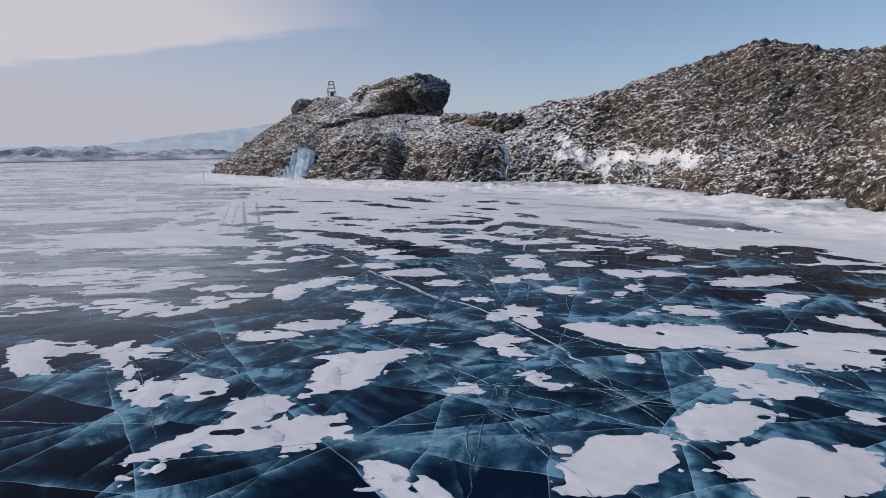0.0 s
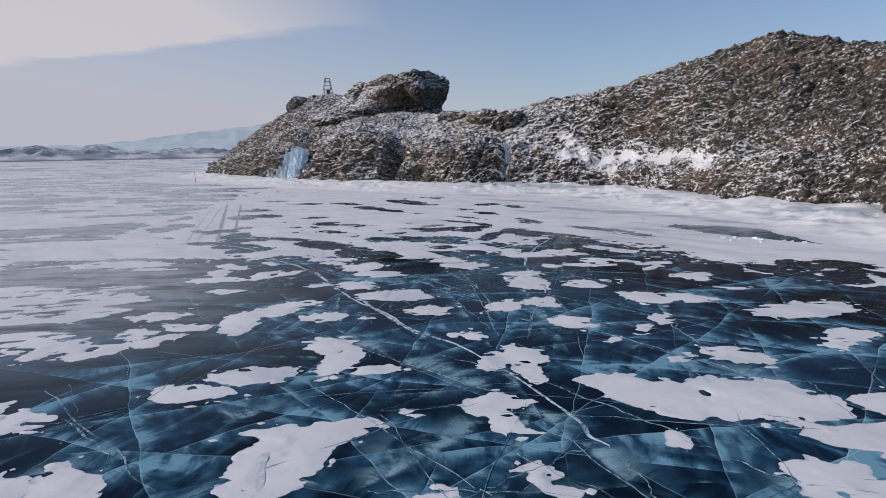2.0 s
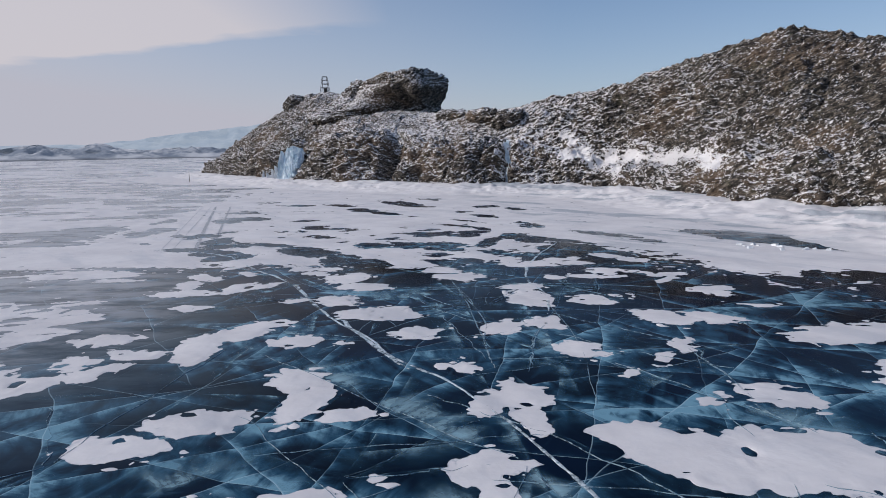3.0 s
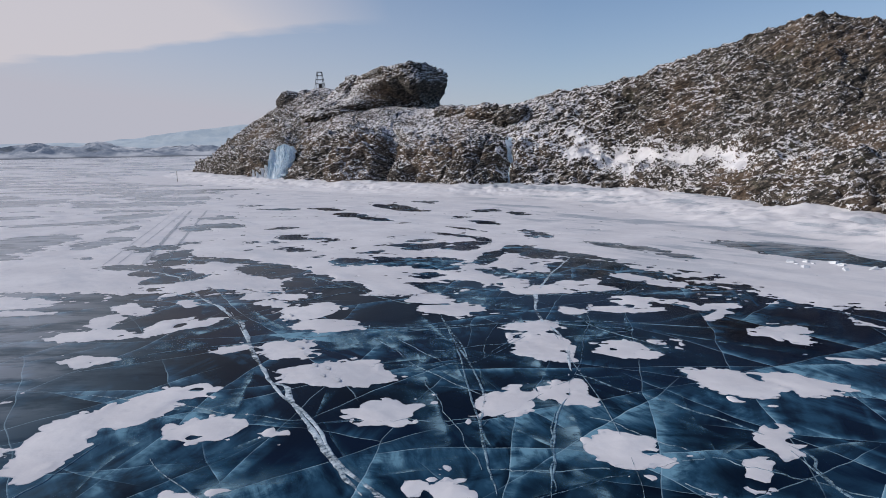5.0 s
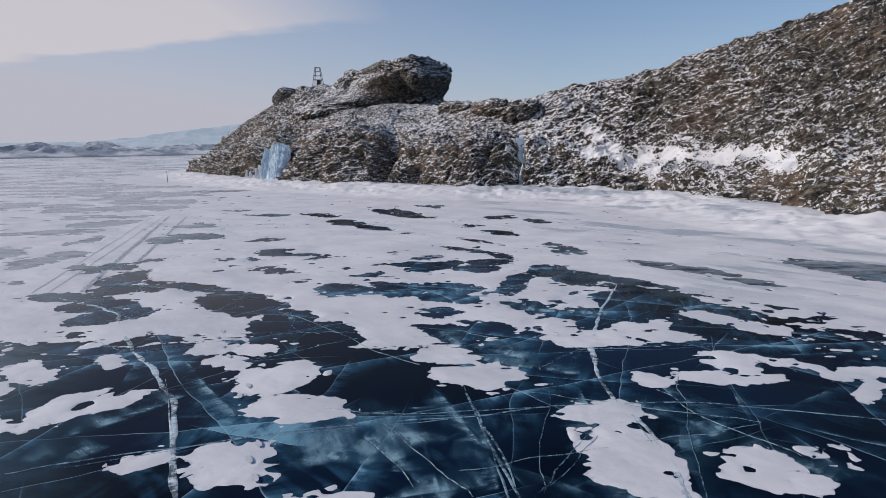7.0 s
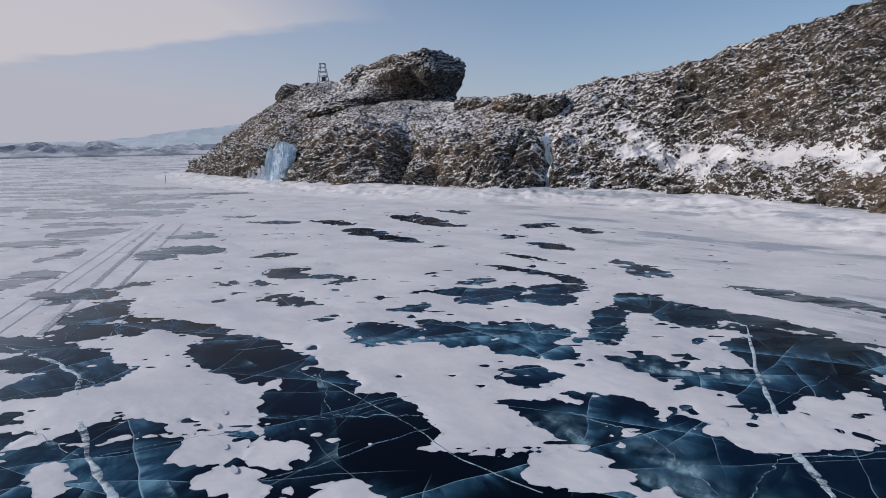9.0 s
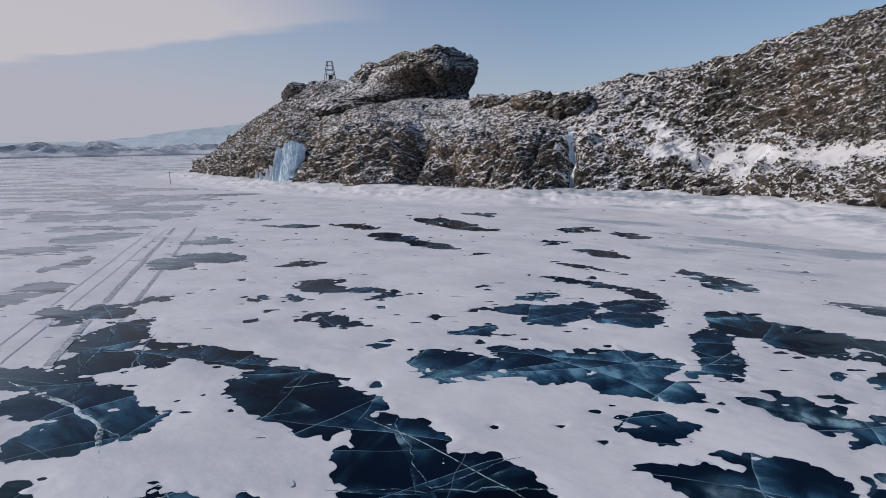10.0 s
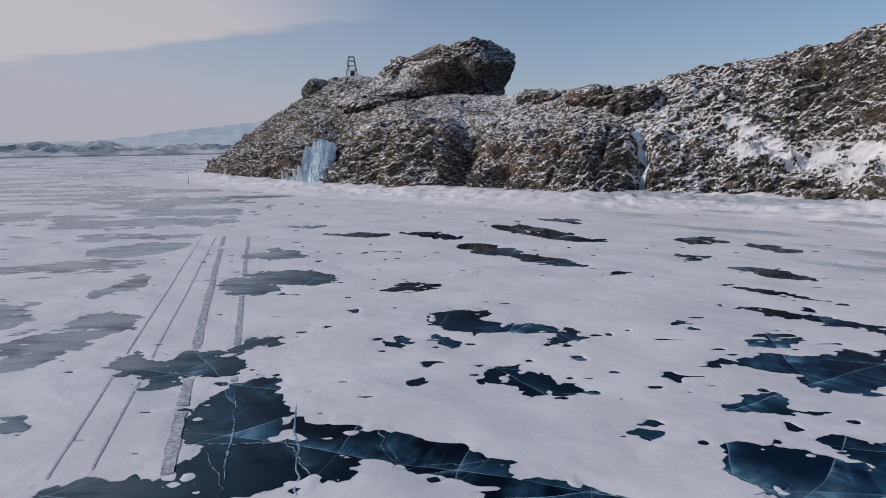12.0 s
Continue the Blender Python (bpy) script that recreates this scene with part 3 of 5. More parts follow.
BARE_E = [
    (-15.1, 36.2, 0.68, 0.47, -81), (-15, 38.9, 0.89, 0.73, -23), (-10.8, 36.9, 0.8, 0.21, 55), (-7.9, 36.8, 0.2, 0.13, -66),
    (-7.7, 37.1, 0.25, 0.15, 40), (-6.8, 36.9, 0.24, 0.19, -64), (-6.7, 37.1, 0.22, 0.13, -54), (-6.5, 38.8, 0.74, 0.55, 30),
    (-6.1, 38, 0.8, 0.37, -14), (-5, 37.8, 0.53, 0.37, -22), (-4.3, 37.2, 0.55, 0.19, 64), (-4, 37.1, 0.24, 0.21, 17),
    (-1.7, 37.9, 0.14, 0.13, -19), (-1.5, 38, 0.16, 0.1, 14), (-0.3, 36.9, 0.43, 0.21, 37), (-0.1, 36.6, 0.48, 0.23, 29),
    (1.1, 38.7, 0.68, 0.26, -38), (1.9, 37.8, 0.98, 0.24, -37), (2.6, 36.8, 0.61, 0.23, -48),
]
BARE_F = [
    (5, 37.5, 0.77, 0.35, -80), (5.2, 39.1, 0.72, 0.23, -54), (5.2, 38.3, 0.79, 0.36, -42), (5.6, 37.3, 0.55, 0.35, -84),
    (-16.8, 42.2, 0.9, 0.33, -87), (-16.5, 43.3, 1.07, 0.39, -71), (-12.7, 42.6, 1.36, 0.78, -59), (-11.7, 43.8, 1.69, 0.89, -25),
    (-8.3, 41.9, 0.33, 0.23, 32), (-7.9, 42.3, 0.42, 0.28, 5), (-7.5, 41.9, 0.62, 0.27, 23), (-1.4, 43.3, 0.13, 0.1, 16),
    (-1.3, 43.6, 0.22, 0.17, 33), (1.7, 40.9, 0.72, 0.19, -57), (2.2, 40.5, 0.77, 0.17, -58), (3.1, 43.7, 0.72, 0.31, -25),
    (3.3, 42.8, 0.8, 0.46, -41), (-12.9, 47.6, 0.97, 0.5, 16), (-3.4, 46.2, 1.69, 0.64, -52),
]
BARE_G = [
    (1.9, 45.7, 0.44, 0.28, 63), (2.1, 46.2, 0.6, 0.25, -39), (5.7, 47.1, 0.6, 0.51, -20), (-19.9, 50.1, 1.95, 1.89, 63),
    (-14.1, 48.1, 0.84, 0.62, 54), (-13.3, 48.7, 1.03, 0.4, -48), (-6.7, 51.9, 0.64, 0.47, -40), (-5.6, 49.4, 0.89, 0.78, -35),
    (-4.8, 48, 1.02, 0.83, -21), (-1.8, 51.5, 2.08, 0.66, -47), (3.3, 50.1, 0.62, 0.45, 2), (3.5, 49.2, 0.56, 0.4, -19),
    (4.2, 49.6, 0.52, 0.4, -51), (4.2, 50.5, 0.58, 0.41, 37), (5.5, 48.1, 0.74, 0.46, -52), (-12, 53.5, 0.65, 0.3, -19),
    (-11.1, 53.6, 0.82, 0.6, 79), (-10.1, 53.2, 0.85, 0.53, 42), (-8.1, 53.6, 0.86, 0.56, -12),
]
BARE_H = [
    (-7.3, 52.8, 0.68, 0.51, -16), (-3.7, 54.6, 1.79, 0.53, -69), (-2.3, 54.1, 2.14, 0.59, -65), (-15, 57, 0.73, 0.28, -43),
    (-14.3, 56.8, 0.5, 0.3, -82), (-13.7, 56.8, 0.69, 0.37, 77), (-1.2, 58, 0.78, 0.22, -60), (-0.6, 57.7, 0.86, 0.35, -79),
    (-0.1, 56.6, 0.75, 0.3, -87), (0.1, 57.8, 0.68, 0.34, -85),
]


def oval(x, y, row, full):
    cx, cy, a, b, turn = row
    c, s = math.cos(radians(turn)), math.sin(radians(turn))
    u, v = (x - cx) * c + (y - cy) * s, (y - cy) * c - (x - cx) * s
    r = np.sqrt((u / a) ** 2 + (v / b) ** 2)
    return (full - r) * min(b * 1.4, (a + b) / 2)


def shaped(f, x, y, wx, wy, rows, full, sign):
    """Lays snow (sign 1) or bares ice (sign -1) in ovals; on a grid only near each of them."""
    f = f.copy()
    for row in rows:
        r = max(row[2], row[3]) + 2.0
        if f.ndim == 2:
            i0, i1 = np.searchsorted(x[0], (row[0] - r, row[0] + r))
            j0, j1 = np.searchsorted(y[:, 0], (row[1] - r, row[1] + r))
            box = np.s_[j0:j1, i0:i1]
        else:
            box = np.s_[:]
        o = oval(wx[box], wy[box], row, full)
        f[box] = np.maximum(f[box], o) if sign > 0 else np.minimum(f[box], -o)
    return f


def snow_field(x, y):
    """Depth of the snow edge in metres: positive where snow lies."""
    wx = x + 0.13 * fbm(x * 1.1, y * 1.1, 3.0, 3, 0.5) + 0.05 * fbm(x * 4.1, y * 4.1, 23.0, 2, 0.7)
    wy = y + 0.16 * fbm(x * 1.1, y * 1.0, 8.0, 3, 0.5) + 0.05 * fbm(x * 4.1, y * 4.1, 27.0, 2, 0.7)
    shore = shore_distance(x, y)
    beyond = ((x - 5) * 9.5 + (y - 32) * 12) / 15.3
    right = smooth(1, 6, x)
    edge = (1 - right) * (y - 26.5) + right * beyond + 0.6 * fbm(x * 0.22, y * 0.22, 1.0, 3)
    lake = -0.60 + 1.30 * smooth(-1.5, 1.5, edge)
    loose = -0.30 + 0.40 * smooth(12, 24, y) + 0.22 * smooth(25, 31, y) + 0.15 * smooth(50, 110, y) - 0.30 * smooth(-13, -26, x) + 0.75 * fbm(x * 0.13, y * 0.30, 5.0, 5, 0.62)
    off_path = smooth(-13, -18, x + 0.12 * np.maximum(y - 30, 0)) + smooth(58, 75, y)
    off_path = np.clip(off_path, 0, 1)
    f = (1 - off_path) * lake + off_path * loose
    streak = 1.1 * fbm((x * 0.75 + y * 0.66) * 0.22, (y * 0.75 - x * 0.66) * 0.05, 2.0, 4)
    f = np.maximum(f, 0.62 + 1.25 * streak * smooth(3, 7, shore) - 0.03 * shore - 2.0 * smooth(10, 18, shore))
    f = f - 1.1 * smooth(0.80, 0.90, vnoise(x * 2.1, y * 4.4, 51.0)) * smooth(24, 30, y)
    thin_streaks = 1.1 * fbm((x * 0.9 + y * 0.2) * 0.22, (y * 0.98 - x * 0.2) * 0.75, 12.0, 4, 0.6) - 0.22
    f = np.maximum(f, thin_streaks - 2.0 * smooth(-9, -6, x + 0.1 * (y - 18)) - 2.0 * smooth(17, 13, y) - 1.5 * smooth(28, 32, y))
    f = shaped(f, x, y, wx, wy, SNOW_A + SNOW_B + SNOW_C + SNOW_D + SNOW_E + SNOW_F + SNOW_G + SNOW_H, 1.0, 1)
    f = shaped(f, x, y, wx, wy, BARE_A + BARE_B + BARE_C + BARE_D + BARE_E + BARE_F + BARE_G + BARE_H, 1.0, -1)
    ragged = 0.085 * fbm(x * 2.4, y * 3.0, 0.0, 4, 0.9) + 0.09 * (0.42 - np.abs(fbm(x * 1.1, y * 1.6, 15.0, 4, 0.6)))
    f = f + ragged - 0.015
    # small holes near the edges, and crumbs of snow just outside them
    f = f - 0.8 * smooth(0.62, 0.84, vnoise(x * 3.0, y * 4.6, 21.0)) * smooth(0.45, 0.10, f)
    return f + 0.5 * smooth(0.68, 0.86, vnoise(x * 3.8, y * 6.0, 33.0)) * smooth(-0.4, -0.08, f)


def contour_sheet(xs, ys, f, keep):
    """The part of a grid where f > 0, cut along its edge, as vertices and faces."""
    ny, nx = f.shape
    inside = f > 0
    px, py = np.meshgrid(xs, ys)
    verts = [np.stack([px.ravel(), py.ravel(), f.ravel()], 1)]
    with np.errstate(all="ignore"):
        k = np.clip(f[:, :-1] / (f[:, :-1] - f[:, 1:]), 0.02, 0.98)
        verts.append(np.stack([(px[:, :-1] + k * (px[:, 1:] - px[:, :-1])).ravel(), py[:, :-1].ravel(), 0 * k.ravel()], 1))
        k = np.clip(f[:-1] / (f[:-1] - f[1:]), 0.02, 0.98)
        verts.append(np.stack([px[:-1].ravel(), (py[:-1] + k * (py[1:] - py[:-1])).ravel(), 0 * k.ravel()], 1))
    j, i = np.meshgrid(np.arange(ny - 1), np.arange(nx - 1), indexing="ij")
    c0 = j * nx + i
    h0 = ny * nx + j * (nx - 1) + i
    v0 = ny * nx + ny * (nx - 1) + j * nx + i
    ids = np.stack([c0, c0 + 1, c0 + nx + 1, c0 + nx, h0, v0 + 1, h0 + nx - 1, v0], -1)
    case = inside[:-1, :-1] + 2 * inside[:-1, 1:] + 4 * inside[1:, 1:] + 8 * inside[1:, :-1]
    case = np.where(keep, case, 0)
    shapes = {1: "047", 2: "415", 3: "0157", 4: "526", 5: ("047", "526"), 6: "4126", 7: "01267", 8: "637", 9: "0463", 10: ("415", "637"), 11: "01563", 12: "7523", 13: "04523", 14: "41237", 15: "0123"}
    groups = {}
    for number, polys in shapes.items():
        for poly in (polys,) if isinstance(polys, str) else polys:
            some = ids[case == number][:, [int(c) for c in poly]]
            if len(some):
                groups.setdefault(len(poly), []).append(some)
    faces = [np.concatenate(g) for g in groups.values()]
    verts = np.concatenate(verts)
    # number the separate patches
    label = np.where(inside, np.arange(ny * nx).reshape(ny, nx), ny * nx)
    for _ in range(400):
        old = label.copy()
        for one, two in ((label[:, 1:], label[:, :-1]), (label[1:], label[:-1])):
            both = (one < ny * nx) & (two < ny * nx)
            one[both] = np.minimum(one, two)[both]
            two[both] = np.minimum(one, two)[both]
        flat = np.append(label.ravel(), ny * nx)
        label = flat[flat[:-1]].reshape(ny, nx)
        if (label == old).all():
            break
    owner = np.append(label.ravel(), np.full(len(verts) - ny * nx, ny * nx))
    return verts, faces, [np.min(owner[g], axis=1) for g in faces]


def cut_out(verts, faces, masks):
    some = [g[m] for g, m in zip(faces, masks) if m.any()]
    used = np.zeros(len(verts), bool)
    for g in some:
        used[g.ravel()] = True
    renumber = np.cumsum(used) - 1
    return verts[used], [renumber[g] for g in some]


def bank_height(x, y):
    """The drifted snow that climbs from the ice to the foot of the rocks."""
    d = shore_distance(x, y)
    lumps = 0.22 * np.abs(fbm(x * 0.45, y * 0.45, 6.0, 4, 0.6)) * smooth(6.5, 2, d)
    lumps = lumps + 0.07 * fbm(x * 1.3, y * 1.3, 9.0, 4, 0.6) * smooth(7, 3, d)
    return 0.72 * smooth(6.5, 0.3, d) + lumps * smooth(-3, 1, d) - 0.06 * smooth(5.5, 7.5, d), d


def snow_top(x, y, f):
    return 0.003 + 0.016 * smooth(0, 0.5, f) + 0.005 * fbm(x * 1.2, y * 1.2, 0, 3) * smooth(0.1, 0.5, f)


sx, sy = spaced(-15, 12, 0.06, 1.06, -1900, 60), spaced(5, 42, 0.06, 1.03, 3, 2350)
sxx, syy = np.meshgrid(sx, sy)
snow = snow_field(sxx, syy)
mx, my = (sx[1:] + sx[:-1]) / 2, (sy[1:] + sy[:-1]) / 2
mxx, myy = np.meshgrid(mx, my)
keep = (np.abs(mxx) < 0.80 * myy + 5) & ((shore_distance(mxx, myy) > -2) | ((mxx < -0.372 * myy) & (myy > 120)))
verts, faces, owners = contour_sheet(sx, sy, snow, keep)


def lay_snow(name, masks):
    v, f = cut_out(verts, faces, masks)
    depth = v[:, 2].copy()
    v[:, 2] = snow_top(v[:, 0], v[:, 1], depth)
    me = array_mesh(name, v, f, True)
    floats(me, "depth", depth)
    me.materials.append(SNOW)
    return new(name, me)


# every sizeable patch near the path is an object of its own; the rest is one sheet
numbers, counts = np.unique(np.concatenate([np.repeat(o, 1) for o in owners]), return_counts=True)
big = [n for n, k in zip(numbers, counts) if 60 < k < 40000 and 4 < syy.ravel()[min(n, syy.size - 1)] < 44]
big = sorted(big, key=lambda n: -counts[np.searchsorted(numbers, n)])[:140]
lay_snow("snow_cover", [~np.isin(o, big) for o in owners])
tagged(bpy.data.objects["snow_cover"], "thin wind-blown white snow lying over the ice", "snow", kind="stuff")
for n in big:
    tagged(lay_snow("snow_patch", [o == n for o in owners]), "ragged patch of white snow on dark ice", "snow", "snow patches on the ice")

# snow bank along the rocks
bu = along(SHORE, 900, 0.6)
tang = np.gradient(bu, axis=0)
out = np.stack([-tang[:, 1], tang[:, 0]], 1) / np.linalg.norm(tang, axis=1)[:, None]
out *= -1
steps = np.concatenate([np.linspace(-4, 0, 8)[:-1], np.linspace(0, 8, 60)])
bx = bu[None, :, 0] + out[None, :, 0] * steps[:, None]
by = bu[None, :, 1] + out[None, :, 1] * steps[:, None]
bh, bd = bank_height(bx, by)
me = grid_mesh("bank", np.stack([bx, by, bh], -1), True)
floats(me, "depth", np.full(bx.size, 1.0))
me.materials.append(SNOW)
tagged(new("snow_bank", me), "lumpy white snow bank drifted against the rocks", "snow", kind="structure")


# ---- cracks in the ice ----
CRACKS_A = (
    ((-10.6, 31), (-9.3, 30.3), (-8.3, 29.6), (-7.7, 29), (-7.3, 28.2), (-6.6, 27.2), (-5.8, 26), (-4.8, 24.9), (-4.1, 23.9), (-3.3, 22.2), (-2.3, 20.1), (-1.8, 19.3), (-1.1, 18), (-0.5, 16.7), (0, 16)),
    ((5.7, 31.9), (4.4, 28.7), (3.9, 27.3), (3.6, 26.3), (3.3, 24.8), (3.2, 23.5), (3.5, 22.3), (3.4, 21), (3.3, 19.9)),
    ((0.9, 23.8), (1.3, 21.2), (1.6, 19.2), (1.5, 18.1), (1.5, 16.9), (1.6, 15.9)),
    ((-5.2, 21.3), (-3.9, 21.7), (-2.1, 22.2), (-0.7, 22.6), (1.1, 22.8), (2.3, 23.1), (4.3, 23.2), (5.8, 22.8), (7, 22.4)),
    ((-4.6, 24.9), (-2.3, 20), (-1.2, 18.3), (-0.4, 16.7), (0.7, 15.4), (1.4, 14.2), (1.9, 13), (2.4, 11.6), (2.6, 10.8)),
)
CRACKS_B = (
    ((3.3, 19.9), (3.9, 19.1), (4.6, 18.5), (5.2, 17.7), (5.7, 16.9), (5.6, 16.1)),
    ((3.2, 19.6), (2.5, 17.6), (2.2, 15.7)),
    ((2.7, 18.3), (2.4, 17), (2.2, 15.9)),
    ((5.5, 17), (5.6, 15.2), (5.5, 14), (5.7, 13.5)),
    ((-10.4, 34.5), (-9.9, 33.2), (-9.7, 32.3), (-9.5, 31.6)),
    ((-9.3, 34.5), (-8.9, 32.8), (-8.6, 31.6), (-8.5, 31.2)),
    ((-3.5, 25.3), (-2.8, 25.7), (-2.2, 26.2), (-1.5, 26.7), (-1.2, 26.9)),
    ((-3.9, 29.4), (-1.8, 27.2), (-0.6, 25.6), (0.1, 25)),
    ((3.6, 26.3), (3.5, 25.7), (3.4, 25.3), (3.4, 24.9)),
)
CRACKS_C = (
    ((-6.6, 13.4), (-5.1, 11.9), (-4, 10.9), (-3, 9.9)),
    ((-4, 8), (-5, 9.7), (-6.1, 11.5)),
    ((0.9, 24), (1.1, 22.6), (1.3, 21.7), (1.4, 20.6)),
    ((1.7, 20.7), (2.1, 21.4), (2.7, 22.3)),
    ((1.5, 16.8), (1.4, 19.2), (1.1, 22.6)),
    ((-5.3, 11.6), (-5.4, 12.4), (-6.4, 13.6)),
    ((-5.6, 12.2), (-4.7, 11.4), (-4.1, 10.8)),
)
VEILS_A = [
    (0.3, 25.8, 3.2, 24.4, 1.6), (-1.7, 21.4, 0.9, 22.3, 1.6), (-1.0, 22.9, 1.8, 18.7, 0.4), (1.0, 22.8, 1.4, 18.7, -0.4),
    (1.4, 18.2, 1.6, 17.1, -0.4), (3.4, 23.1, 6.1, 19.9, 1.0), (5.2, 20.2, 5.5, 19.0, 0.9), (-2.6, 20.5, -2.3, 18.3, -0.7),
    (-5.5, 20.4, -4.0, 22.0, 1.2), (1.8, 17.9, 2.5, 17.1, 0.6), (-6.0, 32.3, -0.6, 29.0, 1.6), (-0.3, 27.1, 2.4, 25.2, 1.6),
    (-1.3, 21.8, 0.1, 21.2, 0.9), (-0.9, 22.6, 0.4, 20.7, 0.4), (0.4, 24.1, 1.3, 20.8, -0.4), (1.6, 29.2, 4.9, 28.2, 1.6),
]
VEILS_B = [
    (4.1, 24.0, 4.6, 21.7, 0.5), (4.5, 23.5, 3.9, 21.5, -0.6), (-5.0, 22.2, -3.7, 23.8, 1.1), (-4.7, 25.8, -2.6, 22.7, -0.6),
    (1.2, 21.0, -0.4, 20.6, -0.5), (1.7, 12.5, -3.1, 17.1, -1.6), (1.7, 12.5, 3.1, 8.8, 0.9), (1.7, 12.5, -0.8, 9.8, -1.2),
    (1.8, 12.5, 0.3, 6.7, -0.7), (0.2, 22.5, 2.1, 10.4, -0.6), (0.9, 8.4, -1.4, 7.2, -0.9), (5.5, 10.5, 1.0, 7.7, -0.9),
    (-5.1, 7.9, -4.1, 8.9, 1.0), (2.9, 14.2, 2.7, 24.9, 0.9), (1.9, 8.6, 1.9, 6.4, -0.8), (-1.8, 12.7, -3.7, 11.3, -1.4),
    (4.9, 14.1, 6.4, 12.2, 1.4),
]
HAIRLINES = (
    ((-2.1, 23.3), (-0.1, 22.9), (2.1, 23.1)),
    ((-0.6, 22.2), (0.6, 20.1), (1.8, 18.7)),
    ((-0.5, 22.8), (0.3, 21.5), (0.9, 20.6)),
    ((-4.5, 21.4), (-1.9, 22.3), (0.7, 22.7)),
    ((2.7, 22.1), (2.1, 21.2), (1.6, 20.6)),
    ((2.3, 23.8), (1.9, 22), (1.7, 20.6)),
    ((4.1, 23.8), (4.4, 22.6), (5.2, 21.4)),
    ((1.7, 12.5), (0.7, 9.5), (0.3, 6.7)),
    ((1.7, 12.5), (2.5, 10.1), (3.2, 8.7)),
    ((1.7, 12.5), (-0.4, 14.4), (-3.1, 17.1)),
    ((3.4, 23.4), (3.4, 16.6), (3, 14.2)),
)
WIDTHS = (0.11, 0.1, 0.05, 0.035, 0.075, 0.05, 0.04, 0.04, 0.06, 0.045, 0.045, 0.035, 0.02, 0.13, 0.04, 0.02, 0.05, 0.025, 0.04, 0.03, 0.05)


def crack(points, width, seed):
    """A ribbon of crushed ice with a ragged outline, slightly proud of the sheet."""
    pts = along(points, 40 * len(points), 0.5)
    k = np.linspace(0, len(points) * 3.0, len(pts))
    pts = pts + 0.06 * np.stack([fbm(k * 0.6, seed, 0, 3, 0.4), fbm(k * 0.6, seed + 40, 0, 3, 0.4)], 1)
    t = np.gradient(pts, axis=0)
    side = np.stack([-t[:, 1], t[:, 0]], 1) / (np.linalg.norm(t, axis=1)[:, None] + 1e-9)
    w = width * (0.38 + 0.13 * fbm(k * 1.5, seed + 80, 0, 3) + 0.05 * fbm(k * 9, seed + 20, 0, 2))[:, None]
    w *= np.clip(np.minimum(k, k[-1] - k) / 2.2, 0.12, 1)[:, None]
    w[0], w[-1] = 0.004, 0.004
    w = np.maximum(w, 0.006)
    rows = []
    for k, z in ((-1, 0.002), (-0.45, 0.010), (0.1, 0.007), (0.5, 0.011), (1, 0.002)):
        p = pts + side * w * k
        rows.append(np.c_[p, np.full(len(p), z)])
    return grid_mesh("crack", np.stack(rows, 0))


for n, (points, width) in enumerate(zip(CRACKS_A + CRACKS_B + CRACKS_C, WIDTHS)):
    me = crack(points, width, n * 3.3)
    me.materials.append(CRACK if width > 0.06 else FAINT)
    tagged(new("ice_crack", me), "white crack of crushed ice across the lake ice", "crack", "cracks in the ice", kind="structure")


for n, points in enumerate(HAIRLINES):
    me = crack(points, 0.014, 70 + n * 2.7)
    me.materials.append(FAINT)
    tagged(new("ice_crack", me), "hair-thin pale crack in the lake ice", "crack", "cracks in the ice", kind="structure")

for n, (x0, y0, x1, y1, wide) in enumerate(VEILS_A + VEILS_B):
    u, v = np.linspace(0, 1, 70)[None, :], np.linspace(0, 1, 24)[:, None]
    length = math.hypot(x1 - x0, y1 - y0)
    dx, dy = (x1 - x0) / length, (y1 - y0) / length
    wave = 0.08 * fbm(u * length * 0.5, n * 5.1, 0.0, 4)
    reach = 1.35 * wide * (0.75 + 0.45 * fbm(u * length * 0.9, n * 3.7, 2.0, 4, 0.6)) * np.clip(np.minimum(u, 1 - u) * 5, 0.15, 1)
    off = wave + reach * (v - 0.25)
    px, py = x0 + dx * u * length - dy * off, y0 + dy * u * length + dx * off
    me = grid_mesh("veil", np.stack([px, py, np.full(px.shape, 0.0006 + 0.00004 * n)], -1))
    fade = np.where(v < 0.25, smooth(0.12, 0.25, v), np.exp(-(v - 0.25) * 2.6) * smooth(1.0, 0.8, v))
    floats(me, "along", u * length + n * 7 + 0 * v)
    floats(me, "down", v * abs(wide) + 0 * u)
    floats(me, "fade", 1.05 * fade * smooth(0, 0.15, u) * smooth(1, 0.85, u))
    me.materials.append(VEIL)
    tagged(new("ice_veil", me), "smoky pale blue fracture plane inside the clear ice", "crack", "smoky fractures in the ice", kind="structure")


